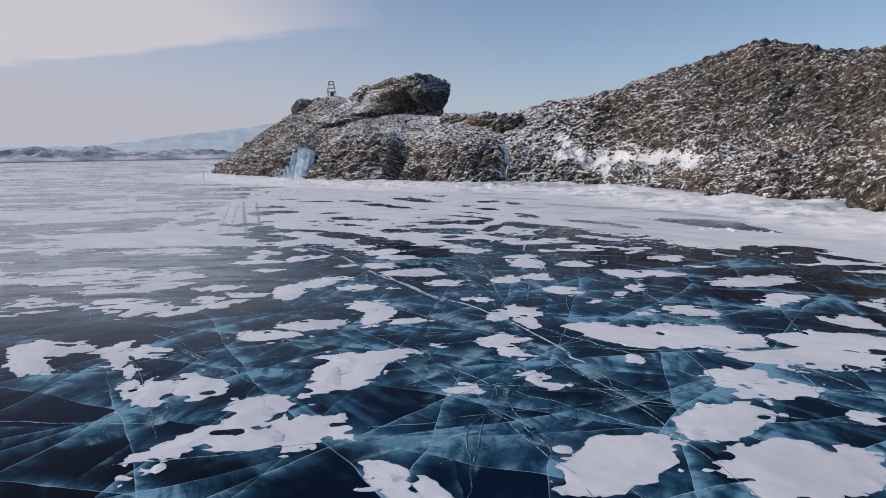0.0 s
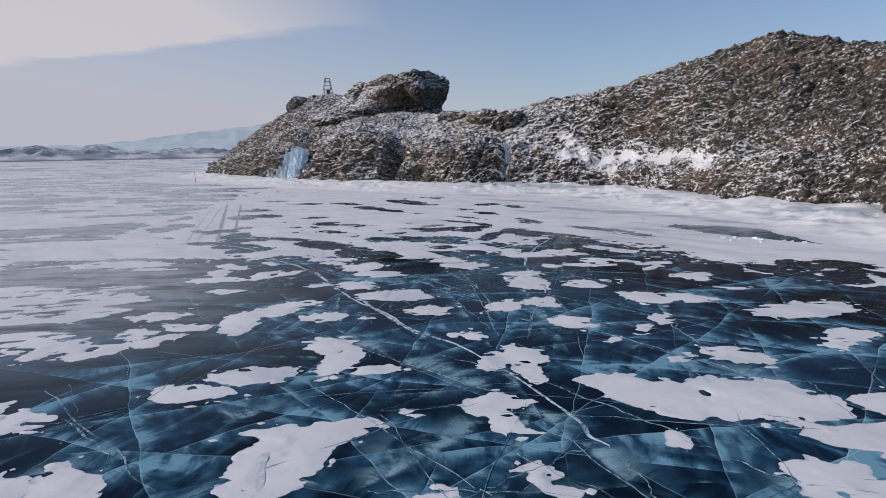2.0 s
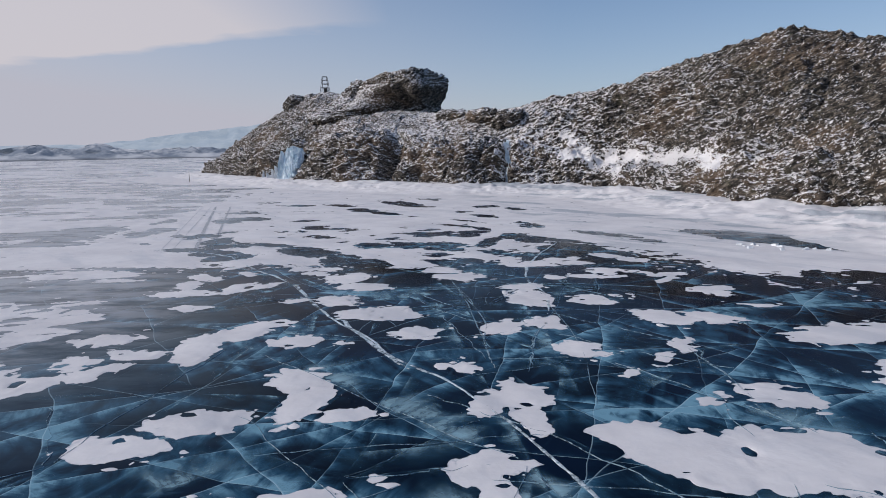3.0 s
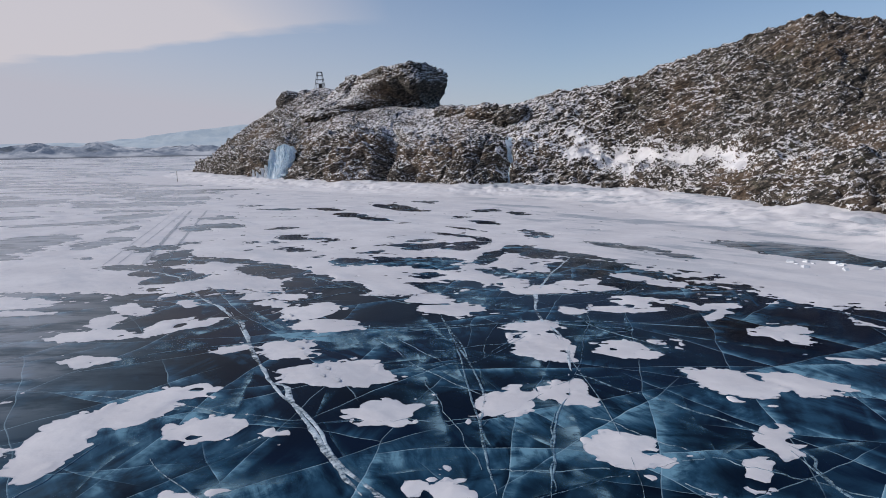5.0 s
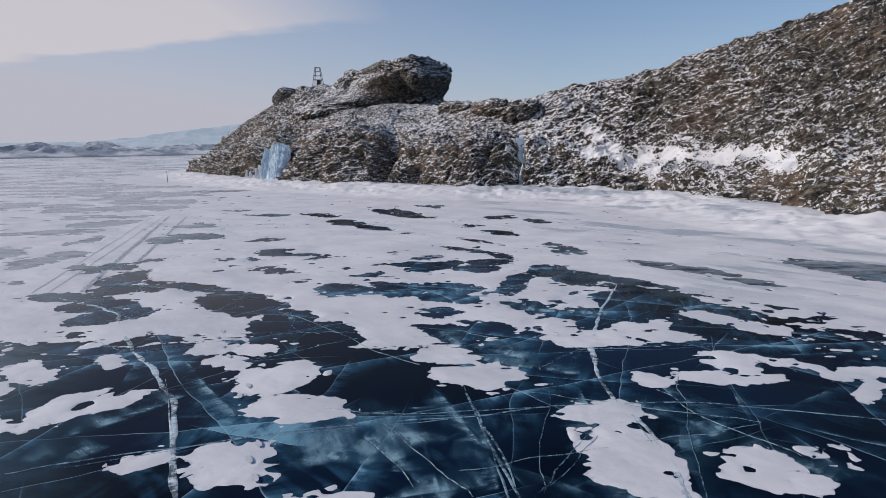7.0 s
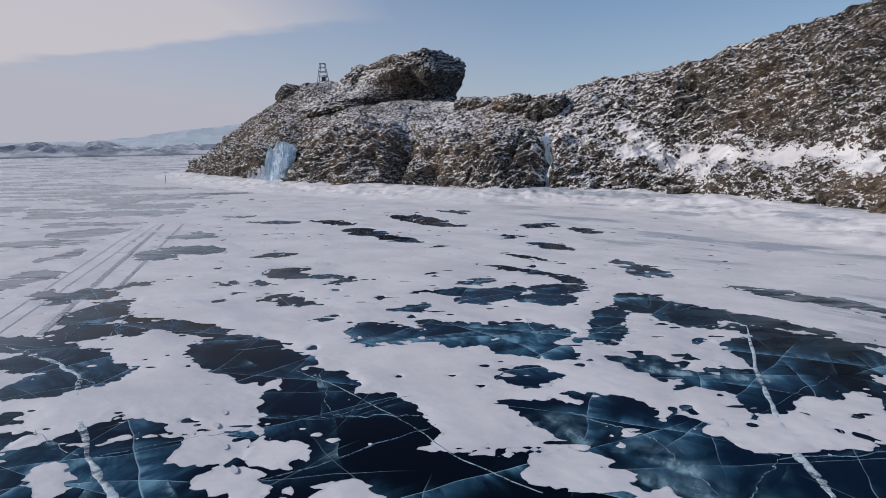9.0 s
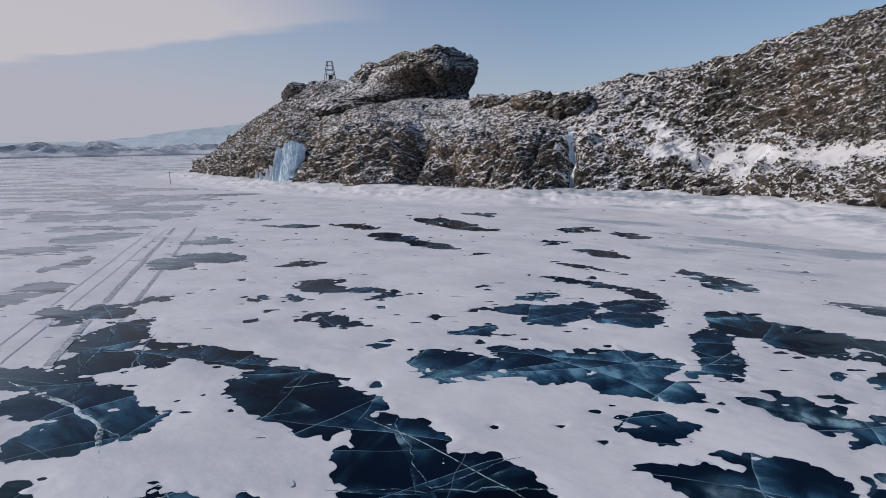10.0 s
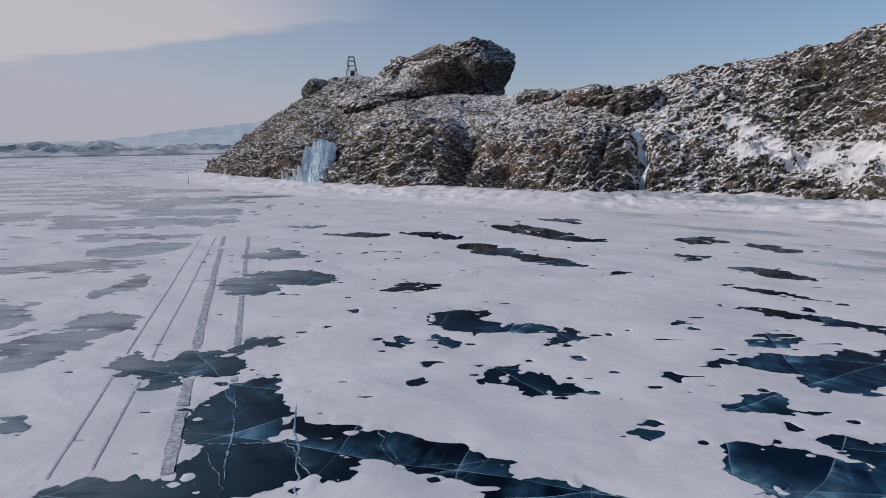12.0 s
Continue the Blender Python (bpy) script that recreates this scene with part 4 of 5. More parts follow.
# ---- stars of fractures round the knots where cracks meet ----
def lens_plane(x0, y0, way, length, wide, seed, z):
    """One dipping plane as vertices, quads and its three attributes."""
    u, v = np.linspace(0, 1, 26)[None, :], np.linspace(0, 1, 9)[:, None]
    wave = 0.20 * fbm(u * length * 0.45, seed, 0.0, 4, 0.45)
    reach = wide * (0.65 + 0.35 * u + 0.35 * fbm(u * length * 0.8, seed, 2.0, 3)) * np.clip(np.minimum(u * 1.2 + 0.08, (1 - u) * 3), 0.05, 1)
    off = wave + reach * v
    px = x0 + math.cos(way) * u * length - math.sin(way) * off
    py = y0 + math.sin(way) * u * length + math.cos(way) * off
    ids = np.arange(px.size).reshape(px.shape)
    quads = np.stack([ids[:-1, :-1], ids[:-1, 1:], ids[1:, 1:], ids[1:, :-1]], -1).reshape(-1, 4)
    fade = np.exp(-v * 2.4) * smooth(1.0, 0.75, v) * smooth(1.0, 0.55, u) * (0.55 + 0.45 * smooth(0, 0.15, u))
    return np.stack([px, py, np.full(px.shape, z)], -1).reshape(-1, 3), quads, fade.ravel(), (u * length + seed + 0 * v).ravel(), (v * abs(wide) + 0 * u).ravel()


star = random.Random(41)
KNOTS = [(2.1, 13.3), (1.5, 16.5), (3.3, 19.7), (1.6, 20.5), (5.7, 13.6), (-1.0, 18.0), (0.3, 8.3), (2.9, 9.2), (-2.6, 10.8), (6.4, 11.2), (-0.6, 12.2), (4.4, 16.8), (-3.6, 15.0), (5.2, 22.4), (-1.2, 22.8), (-4.6, 12.6), (7.6, 17.4),
         (-2.8, 27.2), (3.2, 25.8), (5.6, 28.6), (0.8, 9.9), (-4.2, 8.6), (4.6, 9.9),
         (-9.0, 32.6), (-7.4, 31.8), (-5.4, 30.4), (0.9, 31.3), (4.6, 33.0), (-8.6, 29.8), (-5.9, 26.0), (1.8, 26.4), (6.8, 25.4)]
layer = 0
for kx, ky in KNOTS:
    turn = star.uniform(0, 1.0)
    arms = star.randint(5, 8) if ky < 15 else star.randint(3, 6)
    for k in range(arms):
        way = turn + k * 2 * math.pi / arms + star.uniform(-0.35, 0.35)
        length = star.uniform(1.6, 5.2) if ky < 24 else star.uniform(1.2, 3.0)
        v, q, f, a, d = lens_plane(kx, ky, way, length, star.choice((-1, 1)) * star.uniform(0.35, 1.15), layer * 5.3, 0.0019 + 0.000004 * layer)
        me = array_mesh("veil", v, [q])
        for key, values in (("fade", f * star.uniform(0.35, 0.95)), ("along", a), ("down", d)):
            floats(me, key, values)
        me.materials.append(VEIL)
        tagged(new("ice_veil", me), "smoky pale blue fracture plane inside the clear ice", "crack", "smoky fractures in the ice", kind="structure")
        layer += 1
        if star.random() > 0.4:
            continue
        reach = np.linspace(0, length * star.uniform(0.8, 1.2), 5)
        me = crack([(kx + math.cos(way) * r, ky + math.sin(way) * r) for r in reach], star.uniform(0.012, 0.022), 200 + layer * 1.9)
        me.materials.append(FAINT)
        tagged(new("ice_crack", me), "hair-thin pale crack in the lake ice", "crack", "cracks in the ice", kind="structure")


# ---- wheel tracks pressed into the snow ----
# start x, y, end x, y, width
TRACKS = [(-11.72, 31.67, -18.54, 53.59, 0.035), (-11.22, 31.66, -17.8, 53.5, 0.035), (-10.25, 31.63, -17.43, 53.45, 0.17), (-10.41, 34.49, -16.2, 53.3, 0.13),
          (-3, 9.5, -2.2, 7.7, 0.16), (-6.9, 13, -5.3, 9.4, 0.2), (-8, 12.1, -7, 9.7, 0.2), (-2.1, 11.3, -1.8, 9.8, 0.12), (-0.7, 7, -0.2, 6.5, 0.3)]
for x0, y0, x1, y1, w in TRACKS:
    n = int(math.hypot(x1 - x0, y1 - y0) / 0.12)
    k = np.linspace(0, 1, n)
    x, y = x0 + (x1 - x0) * k + 0.03 * vnoise(k * n * 0.05, x0), y0 + (y1 - y0) * k
    nx, ny = (y1 - y0) / math.hypot(x1 - x0, y1 - y0), (x0 - x1) / math.hypot(x1 - x0, y1 - y0)
    f = snow_field(x, y)
    ww = w * (1 + 0.25 * vnoise(k * n * 0.6, y0)) * (1 if y0 > 20 else np.clip(np.minimum(k, 1 - k) * 5, 0.1, 1) * (0.8 + 0.5 * vnoise(k * n * 0.9, x0)))
    rows = [np.stack([x + nx * ww * s, y + ny * ww * s, snow_top(x + nx * ww * s, y + ny * ww * s, f) + (0.007 if y0 > 20 else 0.004)], 1) for s in (-0.5, 0, 0.5)]
    ids = np.arange(3 * n).reshape(3, n)
    ok = (f > 0.06) & (vnoise(k * n * 0.11, y0 * 3) > -0.72)
    ok = ok[:-1] & ok[1:]
    quads = np.stack([ids[:-1, :-1], ids[:-1, 1:], ids[1:, 1:], ids[1:, :-1]], -1)[:, ok].reshape(-1, 4)
    if len(quads):
        me = array_mesh("track", np.concatenate(rows), [quads])
        me.materials.append(SCUFF if y0 < 20 else TRACK if w > 0.1 else RUT)
        tagged(new("tyre_track", me), "grey tyre track pressed into the snow on the ice", "track", "tyre tracks", "structure")


# ---- the rocky headland ----
BROW = [(-37, 175, 1.2), (-48.5, 153.5, 1.8), (-51, 142, 2.2), (-42, 127, 3.8), (-33.5, 113.5, 5.2), (-22.8, 98.5, 6.2), (-14.6, 88.5, 5.6), (-9.0, 82.5, 6.0), (-2.8, 78, 5.4), (2.2, 73, 5.0),
        (7.8, 70.5, 4.8), (12.8, 66.8, 4.0), (16, 63, 2.6), (19, 56.3, 2.1), (21, 48.2, 3.0), (22.5, 43, 3.4), (25.5, 38, 4.0), (23.6, 30.5, 3.6), (27, 21, 4.0), (35, 4, 4.0), (47, -19, 4.0)]
CREST = [(-30, 172, 4.0), (-44, 151, 5.2), (-48, 144, 4.3), (-40, 135, 8.3), (-32, 127.5, 11.7), (-26, 124.5, 14.6), (-20, 122, 15.3), (-13, 114, 13.0), (-4, 97, 9.9), (2, 85, 9.0),
         (8.7, 75, 8.8), (15, 71, 9.9), (20.5, 66, 11.0), (25, 60.5, 12.7), (30, 57.2, 13.8), (34, 52, 11.4), (37, 48, 12.6), (39, 40, 14.5), (42, 30, 15), (50, 14, 15), (62, -8, 15)]
# clefts and recesses along the foot: x, y, half width, depth
CLEFTS = [(-6.6, 76.0, 1.3, 4.0), (6.3, 67, 0.55, 2.0), (-21.2, 90.2, 1.7, 1.3), (-25.0, 95.2, 1.0, 1.6), (-11.0, 79.6, 2.2, -1.5), (-15.5, 83.7, 2.4, -0.6), (2.5, 68.5, 2.5, -0.9), (-3.6, 72.4, 0.8, 0.9)]


def schist(p, rough):
    """Outward relief of the layered rock at places p: plates broken into blocks that stand out or fall back one by one."""
    a, b, c = (p @ np.array(e) for e in (STRIKE, DIP, ACROSS))
    big = fbm(p[..., 0] * 0.17, p[..., 1] * 0.17, p[..., 2] * 0.25, 3)
    bend = c + 0.35 * vnoise(a * 0.22, b * 0.22, c * 0.2)
    out = 0.62 * big + 0.50 * fbm(a * 0.55, b * 0.55, bend * 1.0, 4, 0.64)
    for thick, long, weight in ((0.75, 1.9, 0.17), (0.33, 0.85, 0.15), (0.16, 0.42, 0.09)):
        layer = np.floor(bend / thick + 0.6 * vnoise(a / long * 0.4, b / long * 0.4, 3.0)).astype(np.int64)
        ca = np.floor(a / long + 0.37 * layer + 0.5 * vnoise(b / long, layer * 1.7, 5.0)).astype(np.int64)
        cb = np.floor(b / long + 0.53 * layer + 0.5 * vnoise(a / long, layer * 2.3, 9.0)).astype(np.int64)
        out = out + weight * lattice(ca, cb, layer)
    # steep joints that cut across the layers
    cut = (p[..., 0] * 0.75 - p[..., 2] * 0.66) / 2.3 + 0.8 * fbm(p[..., 0] * 0.2, p[..., 1] * 0.2, p[..., 2] * 0.2, 2)
    depth = np.abs(np.mod(cut, 1.0) - 0.5) * 2
    out = out - 0.5 * smooth(0.22, 0.0, depth) * smooth(-0.1, 0.4, vnoise(np.floor(cut) * 3.3, p[..., 2] * 0.3, p[..., 1] * 0.1))
    return rough * out


nu, nf = 1700, 320
base, brow, crest = along(SHORE, nu, 0.55), along(BROW, nu, 0.55), along(CREST, nu, 0.4)
base = np.c_[base, np.full(nu, 0.25)]
back = crest + (crest - base) * np.array([0.9, 0.9, 0]) - np.array([0, 0, 1]) * (crest[:, 2:] + 1)
v = np.linspace(0, 1, nf)[:, None, None]
k1 = np.clip(v / 0.30, 0, 1)
k2 = np.clip((v - 0.30) / 0.62, 0, 1)
k3 = np.clip((v - 0.92) / 0.08, 0, 1)
body = base + (brow - base) * np.concatenate([k1, k1, np.sin(k1 * np.pi / 2) ** 0.9], -1)
body = body + (crest - brow) * np.concatenate([k2, k2, np.sin(k2 * np.pi / 2) * 0.35 + k2 * 0.65], -1)
body = body + (back - crest) * np.concatenate([k3, k3, k3**1.6], -1)
du, dv = np.gradient(body, axis=1), np.gradient(body, axis=0)
nrm = np.cross(du, dv)
nrm /= np.linalg.norm(nrm, axis=-1, keepdims=True) + 1e-9
nrm *= np.where(nrm[..., 2:].mean() < 0, -1, 1)
# snowfields and gullies: x, y, z, radius
DRIFTS = [(15.1, 63.7, 3.0, 1.4), (16.4, 62.7, 2.8, 1.5), (17.0, 60.4, 2.8, 1.5), (17.8, 58.7, 2.8, 1.5), (18.7, 57.7, 3.0, 1.5), (19.1, 55.7, 3.2, 1.5), (19.5, 53.6, 3.4, 1.4), (20.2, 51.2, 3.4, 1.4),
          (14.4, 65.5, 3.7, 1.0), (13.6, 66.4, 4.8, 0.9), (13.3, 67.6, 5.5, 0.9), (16.3, 59.5, 2.1, 0.9), (20.5, 49.9, 2.9, 1.1), (6.6, 69.6, 5.0, 0.8), (6.4, 68.6, 4.0, 0.8), (6.4, 67.6, 3.1, 0.8),
          (6.3, 67.2, 2.0, 0.8), (13.0, 65.4, 3.4, 1.2), (18.2, 60.6, 3.7, 1.3), (21.6, 45.2, 2.6, 0.9)]
drift = np.zeros(body.shape[:2])
broken = 0.78 + 0.70 * fbm(body[..., 0] * 0.7, body[..., 1] * 0.7, body[..., 2] * 1.5, 5, 0.7)
for x, y, z, r in DRIFTS:
    d2 = ((body - (x, y, z)) ** 2 * (1, 0.6, 1.6)).sum(-1)
    drift = np.maximum(drift, np.exp(-d2 / r**2))
drift = drift * np.clip(broken + 0.2, 0, 1.1)
calm = smooth(0.24, 0.42, v[..., 0]) * smooth(15, 8, body[..., 0]) * smooth(-24, -14, body[..., 0])
relief = schist(body, 1.0) * (1 - 0.55 * calm) * (1 - 0.40 * smooth(0.62, 0.90, v[..., 0])) * (1 - 0.6 * smooth(0.35, 0.9, drift))
for x, y, w, deep in CLEFTS:
    d = np.hypot(base[:, 0] - x, base[:, 1] - y)
    relief -= deep * np.exp(-((d / w) ** 2))[None, :] * smooth(0.42, 0.18, v[..., 0] + 0.0 * d[None, :])
land = body + nrm * relief[..., None]
me = grid_mesh("headland", land)
bx, bz = body[..., 0], body[..., 2]
bias = 0.05 - 0.07 * smooth(-10, -18, bx) + 0.06 * smooth(10, 14, bx) * smooth(8, 4, bz) + 0.02 * smooth(10, 14, bx) + 0.16 * smooth(6.2, 8.0, bx) * smooth(19.0, 14.0, bx) - 0.20 * smooth(21, 27, bx)
bias = bias - 0.10 * calm - 0.07 * smooth(12, 18, bx) + 0.06 * smooth(3.2, 6.0, bz) * smooth(-12, -6, bx) * smooth(14, 9, bx) - 0.02 * smooth(5.0, 3.0, bz) * smooth(8, 5, bx)
floats(me, "drift", smooth(0.20, 0.95, drift) * 0.95 + bias)
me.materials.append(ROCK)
tagged(new("headland", me), "brown layered rock headland dusted with snow", "rock", kind="structure")


def boulder(name, label, centre, size, turn, seed, rough=0.5, cut=None, subdivisions=5, block=0.5, dust=-0.10):
    bm = bmesh.new()
    bmesh.ops.create_icosphere(bm, subdivisions=subdivisions, radius=1)
    p = np.array([v.co for v in bm.verts])
    faces = np.array([[v.index for v in f.verts] for f in bm.faces])
    bm.free()
    n = p / np.linalg.norm(p, axis=1)[:, None]
    q = np.sign(n) * np.abs(n) ** block
    q /= np.maximum(np.abs(q).max(), 1e-6)
    q = q * np.array(size)
    if cut:
        q = cut(q, n)
    c, s = math.cos(radians(turn)), math.sin(radians(turn))
    rot = np.array([[c, -s, 0], [s, c, 0], [0, 0, 1]])
    w, n = q @ rot.T + centre, n @ rot.T
    w = w + n * schist(w + seed, rough)[:, None]
    me = array_mesh(name, w, [faces])
    floats(me, "drift", np.full(len(w), dust))
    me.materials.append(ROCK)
    return tagged(new(name, me), label, "rock")


def crag_shape(q, n):
    """A tilted mass: its low end runs out into the slope, its high end overhangs a hollow."""
    k = np.clip((q[:, 0] / 6.9 + 1) / 2, 0, 1)
    top = np.interp(k, [0, 0.05, 0.12, 0.22, 0.38, 0.6, 0.84, 0.94, 1.0], [0.30, 0.50, 0.66, 0.73, 0.82, 0.88, 0.96, 1.00, 0.90])
    q[:, 2] *= np.where(q[:, 2] > 0, top, 1.0)
    beak = np.exp(-(((q[:, 2] - 1.4) / 1.2) ** 2)) - 0.9 * smooth(0.4, -1.0, q[:, 2])
    q[:, 0] += 0.7 * beak * smooth(0.8, 1.0, k)
    roof = np.interp(k, [0.30, 0.46, 0.60, 0.82, 0.99], [-4.2, -1.8, 0.1, 0.2, -1.2])
    low = smooth(roof + 0.7, roof - 0.7, q[:, 2]) * smooth(0.2, -0.4, n[:, 1]) * smooth(0.26, 0.50, k)
    front = smooth(0.3, -0.3, n[:, 1])
    q[:, 1] += np.interp(k, [0, 0.45, 1.0], [0.75, 0.30, 0.02]) * q[:, 2] * front + 3.5 * low
    q[:, 1] -= 2.4 * smooth(0.5, 0.1, k) * smooth(0.5, -3.5, q[:, 2]) * front
    q[:, 0] -= 4.0 * smooth(0.35, 0.0, k) * smooth(1.6, -3.0, q[:, 2])
    return q


boulder("crag", "huge overhanging brown crag standing on the headland", (-6.7, 101.2, 12.3), (6.9, 4.8, 4.1), -30, 3.0, 0.85, crag_shape, 7, 0.32, 0.10)
boulder("rock_knob", "rounded dark rock knob on the headland's crest", (-26.6, 122.2, 12.7), (2.5, 2.1, 1.9), 10, 9.0, 0.5, None, 6, 0.85)
for spot, size, seed in (((7.9, 73.6, 7.5), (1.9, 1.3, 0.95), 21.0), ((5.6, 77.2, 7.9), (2.5, 1.4, 0.75), 24.0), ((2.4, 82.6, 8.3), (2.9, 1.6, 0.8), 27.0)):
    boulder("outcrop", "dark jagged rock outcrop along the headland's crest", spot, size, -48, seed, 0.70, None, 6, 0.9, 0.0)["group"] = "outcrops on the crest"
boulder("shore_rock", "dark brown rock at the edge of the snow bank", (22.7, 31.2, 1.4), (1.8, 1.7, 2.0), 20, 5.0, 0.55, None, 6, 0.8)

for n in range(20):
    k = random.uniform(0.53, 0.78)
    x, y = shore_line[int(k * 399)]
    r = random.uniform(0.35, 0.85)
    inland = random.uniform(-0.2, 2.2)
    boulder("stone", "dark flat stone poking out of the snow", (x + 0.83 * inland, y + 0.55 * inland, 0.75 + 0.55 * inland), (r * 1.3, r, r * 0.55), random.uniform(-40, 40), n * 3.7, 0.25, None, 4)["group"] = "stones along the shore"

# blocks of broken ice pushed up beside the shore
for n in range(12):
    spread = random.gauss(0, 1)
    x, y = 13.8 + 0.8 * spread + random.uniform(-0.5, 0.5), 29.0 - 0.4 * spread + random.uniform(-0.8, 0.8)
    bm = bmesh.new()
    bmesh.ops.create_cube(bm, size=1)
    bmesh.ops.bevel(bm, geom=bm.edges[:], offset=0.08, segments=1, affect="EDGES")
    s = random.uniform(0.08, 0.24)
    m = pose(0, 0, s * 0.16, random.uniform(-25, 25), random.uniform(-25, 25), random.uniform(0, 180)) @ Matrix.Diagonal((s, s * random.uniform(0.5, 0.9), s * random.uniform(0.3, 0.55), 1))
    for vert in bm.verts:
        vert.co += Vector([random.uniform(-0.09, 0.09) for _ in range(3)])
    bm.transform(m)
    me = bpy.data.meshes.new("ice_block")
    bm.to_mesh(me)
    bm.free()
    me.materials.append(WHITE_ICE)
    block = tagged(new("ice_block", me), "small white block of broken ice on the snow", "ice block", "broken ice blocks")
    block.location = (x, y, 0.0)

# ---- frozen waterfall ----
def frozen_fall(top, foot, width, seed, spread):
    """A bulging curtain of grown-together ice columns."""
    a, b = np.array(top), np.array(foot)
    u = np.linspace(-1, 1, 110)[None, :]
    v = np.linspace(0, 1, 130)[:, None]
    side, face = np.array([0.88, -0.47, 0]), np.array([-0.47, -0.88, 0])
    column = np.abs(fbm(u * 6.5 + seed + 0.4 * vnoise(v * 3, seed), v * 0.9, 2.0, 4, 0.6))
    bulge = np.sqrt(np.clip(1 - u * u, 0, 1))
    out = (0.09 * column * bulge + 0.16 * np.abs(fbm(u * 12 + seed, v * 5.5, 5.0, 4, 0.6)) * bulge + bulge**0.5 * (0.30 + 0.35 * v + 0.12 * fbm(u * 1.5, v * 3, seed, 3))) * min(1, width)
    w = width / 2 * (0.80 + spread * v + 0.24 * fbm(v * 5, np.sign(u) * 3.0 + seed, 0.0, 3))
    pts = (a + (b - a) * v[..., None] * np.ones_like(u)[..., None]) + side * (u * w)[..., None] + face * out[..., None]
    pts[..., 2] += (0.25 * fbm(u * 1.6, seed, 0.0, 3) - 1.3 * u**4) * (1 - v) * min(1, width / 3)
    return grid_mesh("frozen_fall", pts, True)


fall = tagged(new("frozen_waterfall"), "pale blue frozen waterfall hanging on the rock", "ice")
fall.location = (-20.1, 89.3, 0.3)
for top, foot, width, seed, spread in (((-20.5, 91.2, 5.1), (-20.6, 89.2, 0.3), 2.3, 1.0, 0.10), ((-18.9, 90.4, 5.0), (-19.0, 89.0, 2.2), 1.5, 7.0, -0.25), ((-19.7, 90.7, 5.3), (-19.7, 89.0, 1.1), 1.7, 12.0, -0.1),
                                       ((-21.6, 91.0, 4.6), (-21.7, 89.6, 0.3), 0.9, 4.0, 0.3)):
    me = frozen_fall(tuple(a - b for a, b in zip(top, fall.location)), tuple(a - b for a, b in zip(foot, fall.location)), width, seed, spread)
    me.materials.append(FALL)
    curtain = new("ice_curtain", me)
    curtain.parent = fall
for x, y, h, w in ((-23.5, 92.2, 2.1, 0.42), (-23.9, 92.4, 1.3, 0.36), (-24.5, 93.1, 1.6, 0.40), (-25.3, 93.9, 1.9, 0.32), (-22.8, 91.5, 2.5, 0.5), (-22.3, 91.0, 1.8, 0.45)):
    me = frozen_fall((x, y, h), (x, y - 0.2, 0.3), w, x, 0.6)
    me.materials.append(WHITE_ICE)
    tagged(new("icicle", me), "white icicle column at the foot of the rock", "icicle", "icicles beside the waterfall")

# snow and ice lodged in the gully, following its floor; pale blue paints its shade
rows, cols = np.arange(6, 118, 2), np.linspace(-1, 1, 9)
centre = int(np.argmin(np.hypot(base[:, 0] - 6.35, base[:, 1] - 67.0)))
strip = []
for k, r in enumerate(rows):
    rise = r / rows[-1]
    shift = 4.5 * math.sin(rise * 5.5) - 4.0 * rise + 1.5 * float(vnoise(k * 0.5, 6.0))
    half = max(0.6, 2.2 + 2.6 * float(vnoise(k * 0.35, 2.0)) + 1.6 * math.sin(rise * 3.1))
    u = centre + shift + cols * half
    low = np.floor(u).astype(int)
    f = (u - low)[:, None]
    floor_line = land[r, low] * (1 - f) + land[r, low + 1] * f
    strip.append(floor_line + nrm[r, low] * (0.10 * np.sqrt(1.02 - cols**2) - 0.015)[:, None])
me = grid_mesh("gully_snow", np.array(strip), True)
me.materials.append(FALL)
tagged(new("gully_snow", me), "narrow strip of snow and ice in a rock gully, shade painted blue", "ice")

# ---- survey tower ----
tower = tagged(new("lattice_tower"), "small dark steel lattice tower on the rock top", "tower")
tower.location = (-21.5, 124.0, 15.6)
def tower_corner(k, z):
    half = 0.80 - 0.40 * z / 2.9
    return ((-half, half, half, -half)[k % 4], (-half, -half, half, half)[k % 4], z)
for k in range(4):
    bm = bmesh.new()
    bar(bm, tower_corner(k, -0.4), tower_corner(k, 2.9), 0.05)
    part("leg", bm, STEEL, tower)
for z in (0.85, 1.55, 2.25, 2.88):
    for k in range(4):
        bm = bmesh.new()
        bar(bm, tower_corner(k, z), tower_corner(k + 1, z), 0.038)
        part("crossbar", bm, STEEL, tower)
bm = bmesh.new()
bmesh.ops.create_cube(bm, size=1, matrix=Matrix.Translation((0.1, 0, 0.35)) @ Matrix.Diagonal((0.6, 0.6, 0.8, 1)))
part("equipment_box", bm, STEEL, tower, "dark box inside the tower's foot")

# ---- pole on the ice ----
pole = bmesh.new()
bar(pole, (0, 0, -0.1), (0, 0, 1.7), 0.05, 8, 0.035)
me = bpy.data.meshes.new("marker_pole")
pole.to_mesh(me)
pole.free()
me.materials.append(WOOD)
marker = tagged(new("marker_pole", me), "thin wooden marker pole frozen into the ice", "pole")
marker.location = (-39.9, 103, 0)


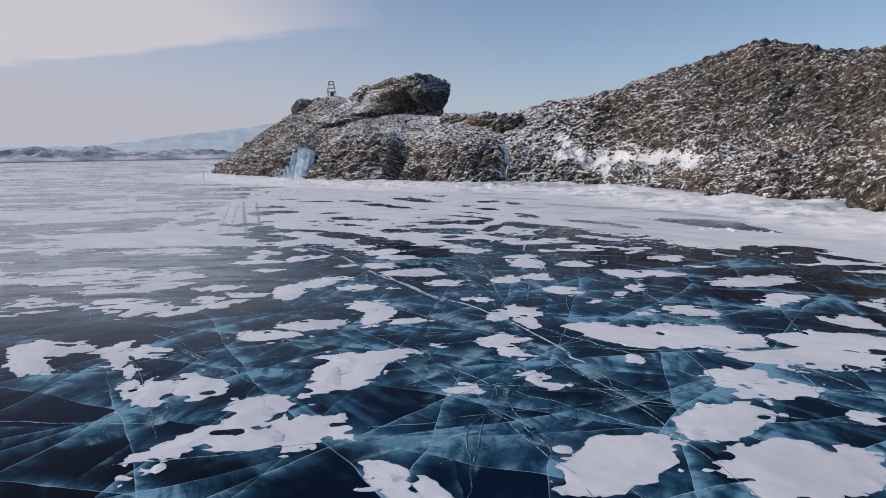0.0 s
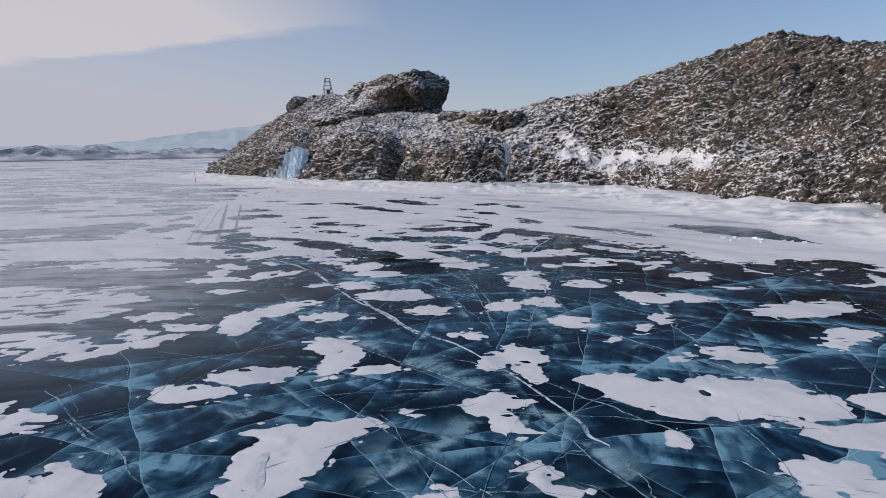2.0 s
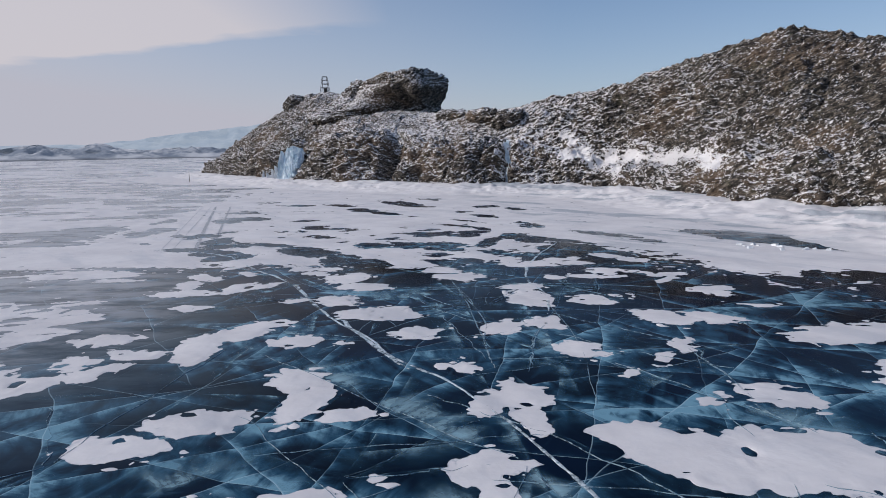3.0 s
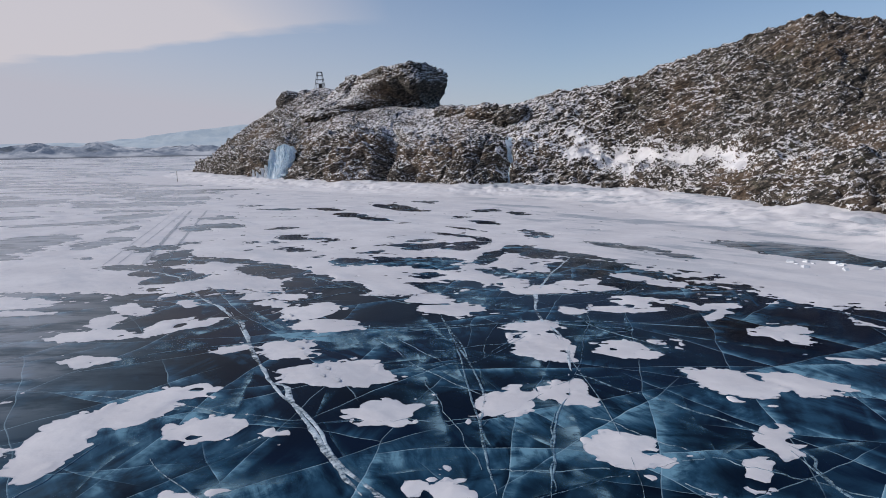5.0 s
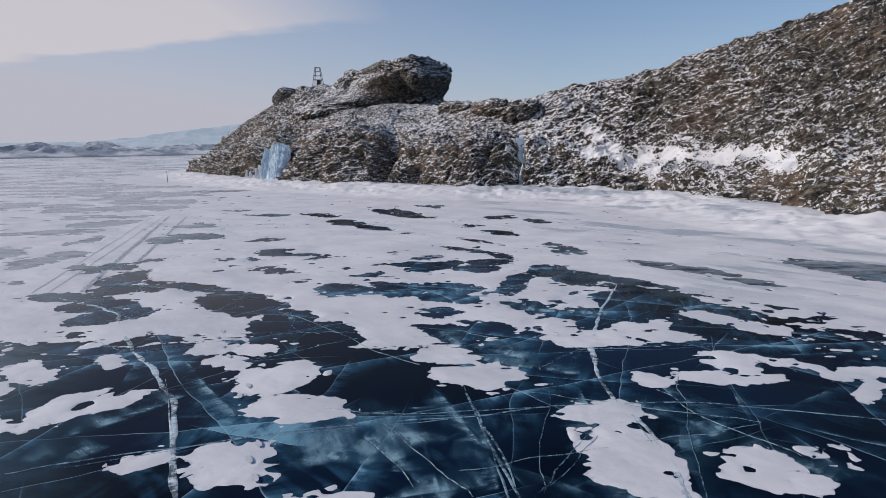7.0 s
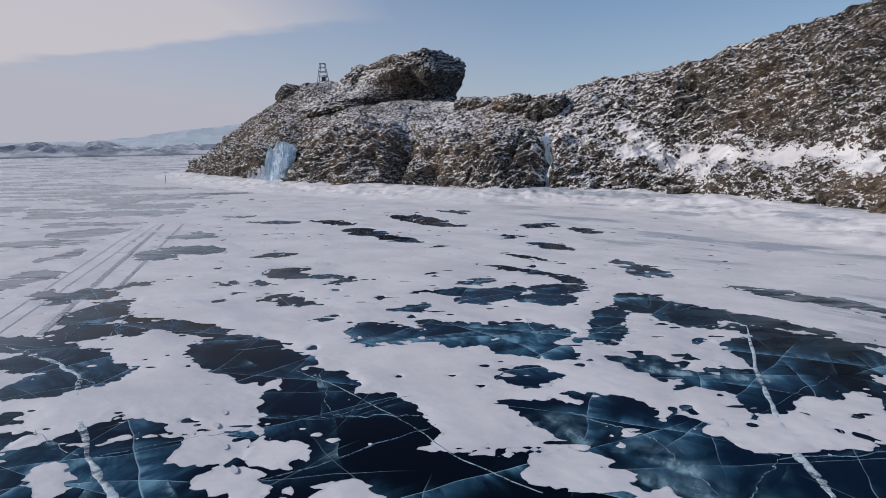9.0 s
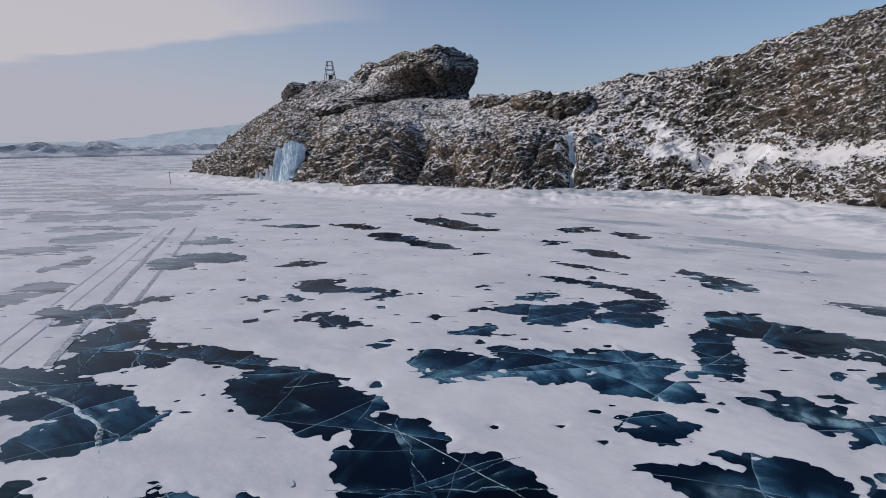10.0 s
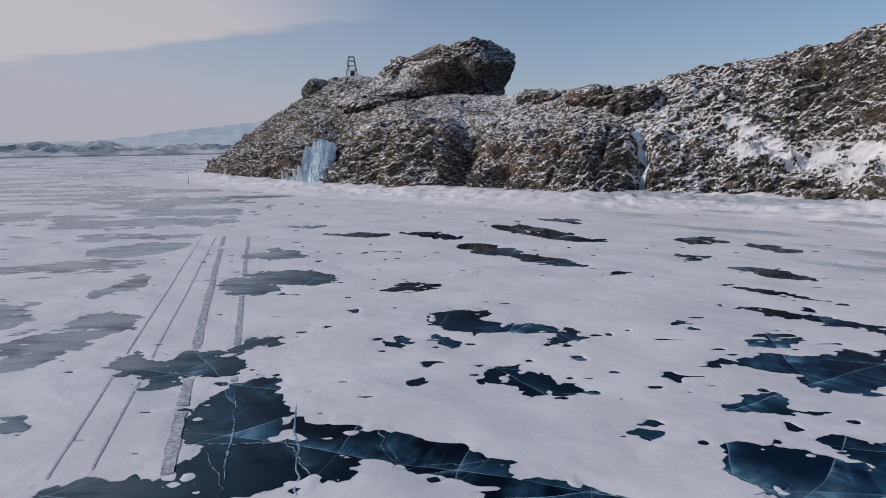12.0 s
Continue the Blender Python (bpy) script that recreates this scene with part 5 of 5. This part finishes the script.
# ---- footprints in the snow ----
prints, soles = [], []
for x0, y0, x1, y1, count in ((-2.1, 21.9, -0.9, 19.4, 9), (-4.6, 27.4, -3.5, 25.4, 6), (-3.3, 24.9, -2.3, 22.6, 6)):
    way = math.atan2(y1 - y0, x1 - x0)
    for k in range(count):
        s, off = (k + random.uniform(-0.2, 0.2)) / count, 0.09 * (-1) ** k
        cx, cy = x0 + (x1 - x0) * s - off * math.sin(way), y0 + (y1 - y0) * s + off * math.cos(way)
        if snow_field(np.array([cx]), np.array([cy]))[0] < 0.12:
            continue
        first = len(prints)
        for j in range(12):
            a = j / 12 * 2 * math.pi
            u, w = 0.12 * math.cos(a), 0.042 * math.sin(a) * (1 + 0.25 * math.cos(a))
            prints.append((cx + u * math.cos(way) - w * math.sin(way), cy + u * math.sin(way) + w * math.cos(way), 0.031))
        soles.append(tuple(range(first, first + 12)))
if soles:
    me = mesh_from("footprints", prints, soles)
    me.materials.append(PRINT)
    tagged(new("footprints", me), "faint grey boot prints crossing the snow", "footprints", kind="stuff")


# ---- far shore ----
def far_hills(name, label, dist, a0, a1, ridge, rough, seed, cols, haze_glow, woods, folds):
    n = Nodes(name)
    f = n.noise(n.place((0.004, 0.004, 0.012)), 2.0, 8.0, 0.7)
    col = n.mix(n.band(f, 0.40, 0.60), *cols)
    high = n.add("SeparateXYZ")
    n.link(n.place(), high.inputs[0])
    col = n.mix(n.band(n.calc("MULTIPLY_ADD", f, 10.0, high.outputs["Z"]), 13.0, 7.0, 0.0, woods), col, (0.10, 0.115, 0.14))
    # air haze is painted in: the ridge colour partly glows
    n.set(Base_Color=n.mix(1.0 - haze_glow, (0, 0, 0), col), Roughness=1.0, Emission_Color=col, Emission_Strength=haze_glow)
    ang = np.linspace(a0, a1, 900)[None, :]
    v = np.linspace(0, 1, 30)[:, None]
    height = np.interp(ang, *ridge) * (1 - 0.5 * rough + rough * fbm(np.radians(ang) * 22 + seed, 0.0, 0.0, 5, 0.45))
    height = np.maximum(height, 6)
    a = np.radians(ang)
    r = dist * (1 + 0.10 * v + 0.03 * fbm(a * 50, v * 3, seed, 3) * v)
    z = height * v**0.8 * (1 + folds * fbm(a * 70, v * 4, seed, 5, 0.6) * v * (1 - v) * 4)
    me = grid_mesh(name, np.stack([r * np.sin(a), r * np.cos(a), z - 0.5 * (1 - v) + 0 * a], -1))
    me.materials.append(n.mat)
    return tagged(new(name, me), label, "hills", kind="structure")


# distance haze comes from these bluish colours and their glow, strongest on the mountains
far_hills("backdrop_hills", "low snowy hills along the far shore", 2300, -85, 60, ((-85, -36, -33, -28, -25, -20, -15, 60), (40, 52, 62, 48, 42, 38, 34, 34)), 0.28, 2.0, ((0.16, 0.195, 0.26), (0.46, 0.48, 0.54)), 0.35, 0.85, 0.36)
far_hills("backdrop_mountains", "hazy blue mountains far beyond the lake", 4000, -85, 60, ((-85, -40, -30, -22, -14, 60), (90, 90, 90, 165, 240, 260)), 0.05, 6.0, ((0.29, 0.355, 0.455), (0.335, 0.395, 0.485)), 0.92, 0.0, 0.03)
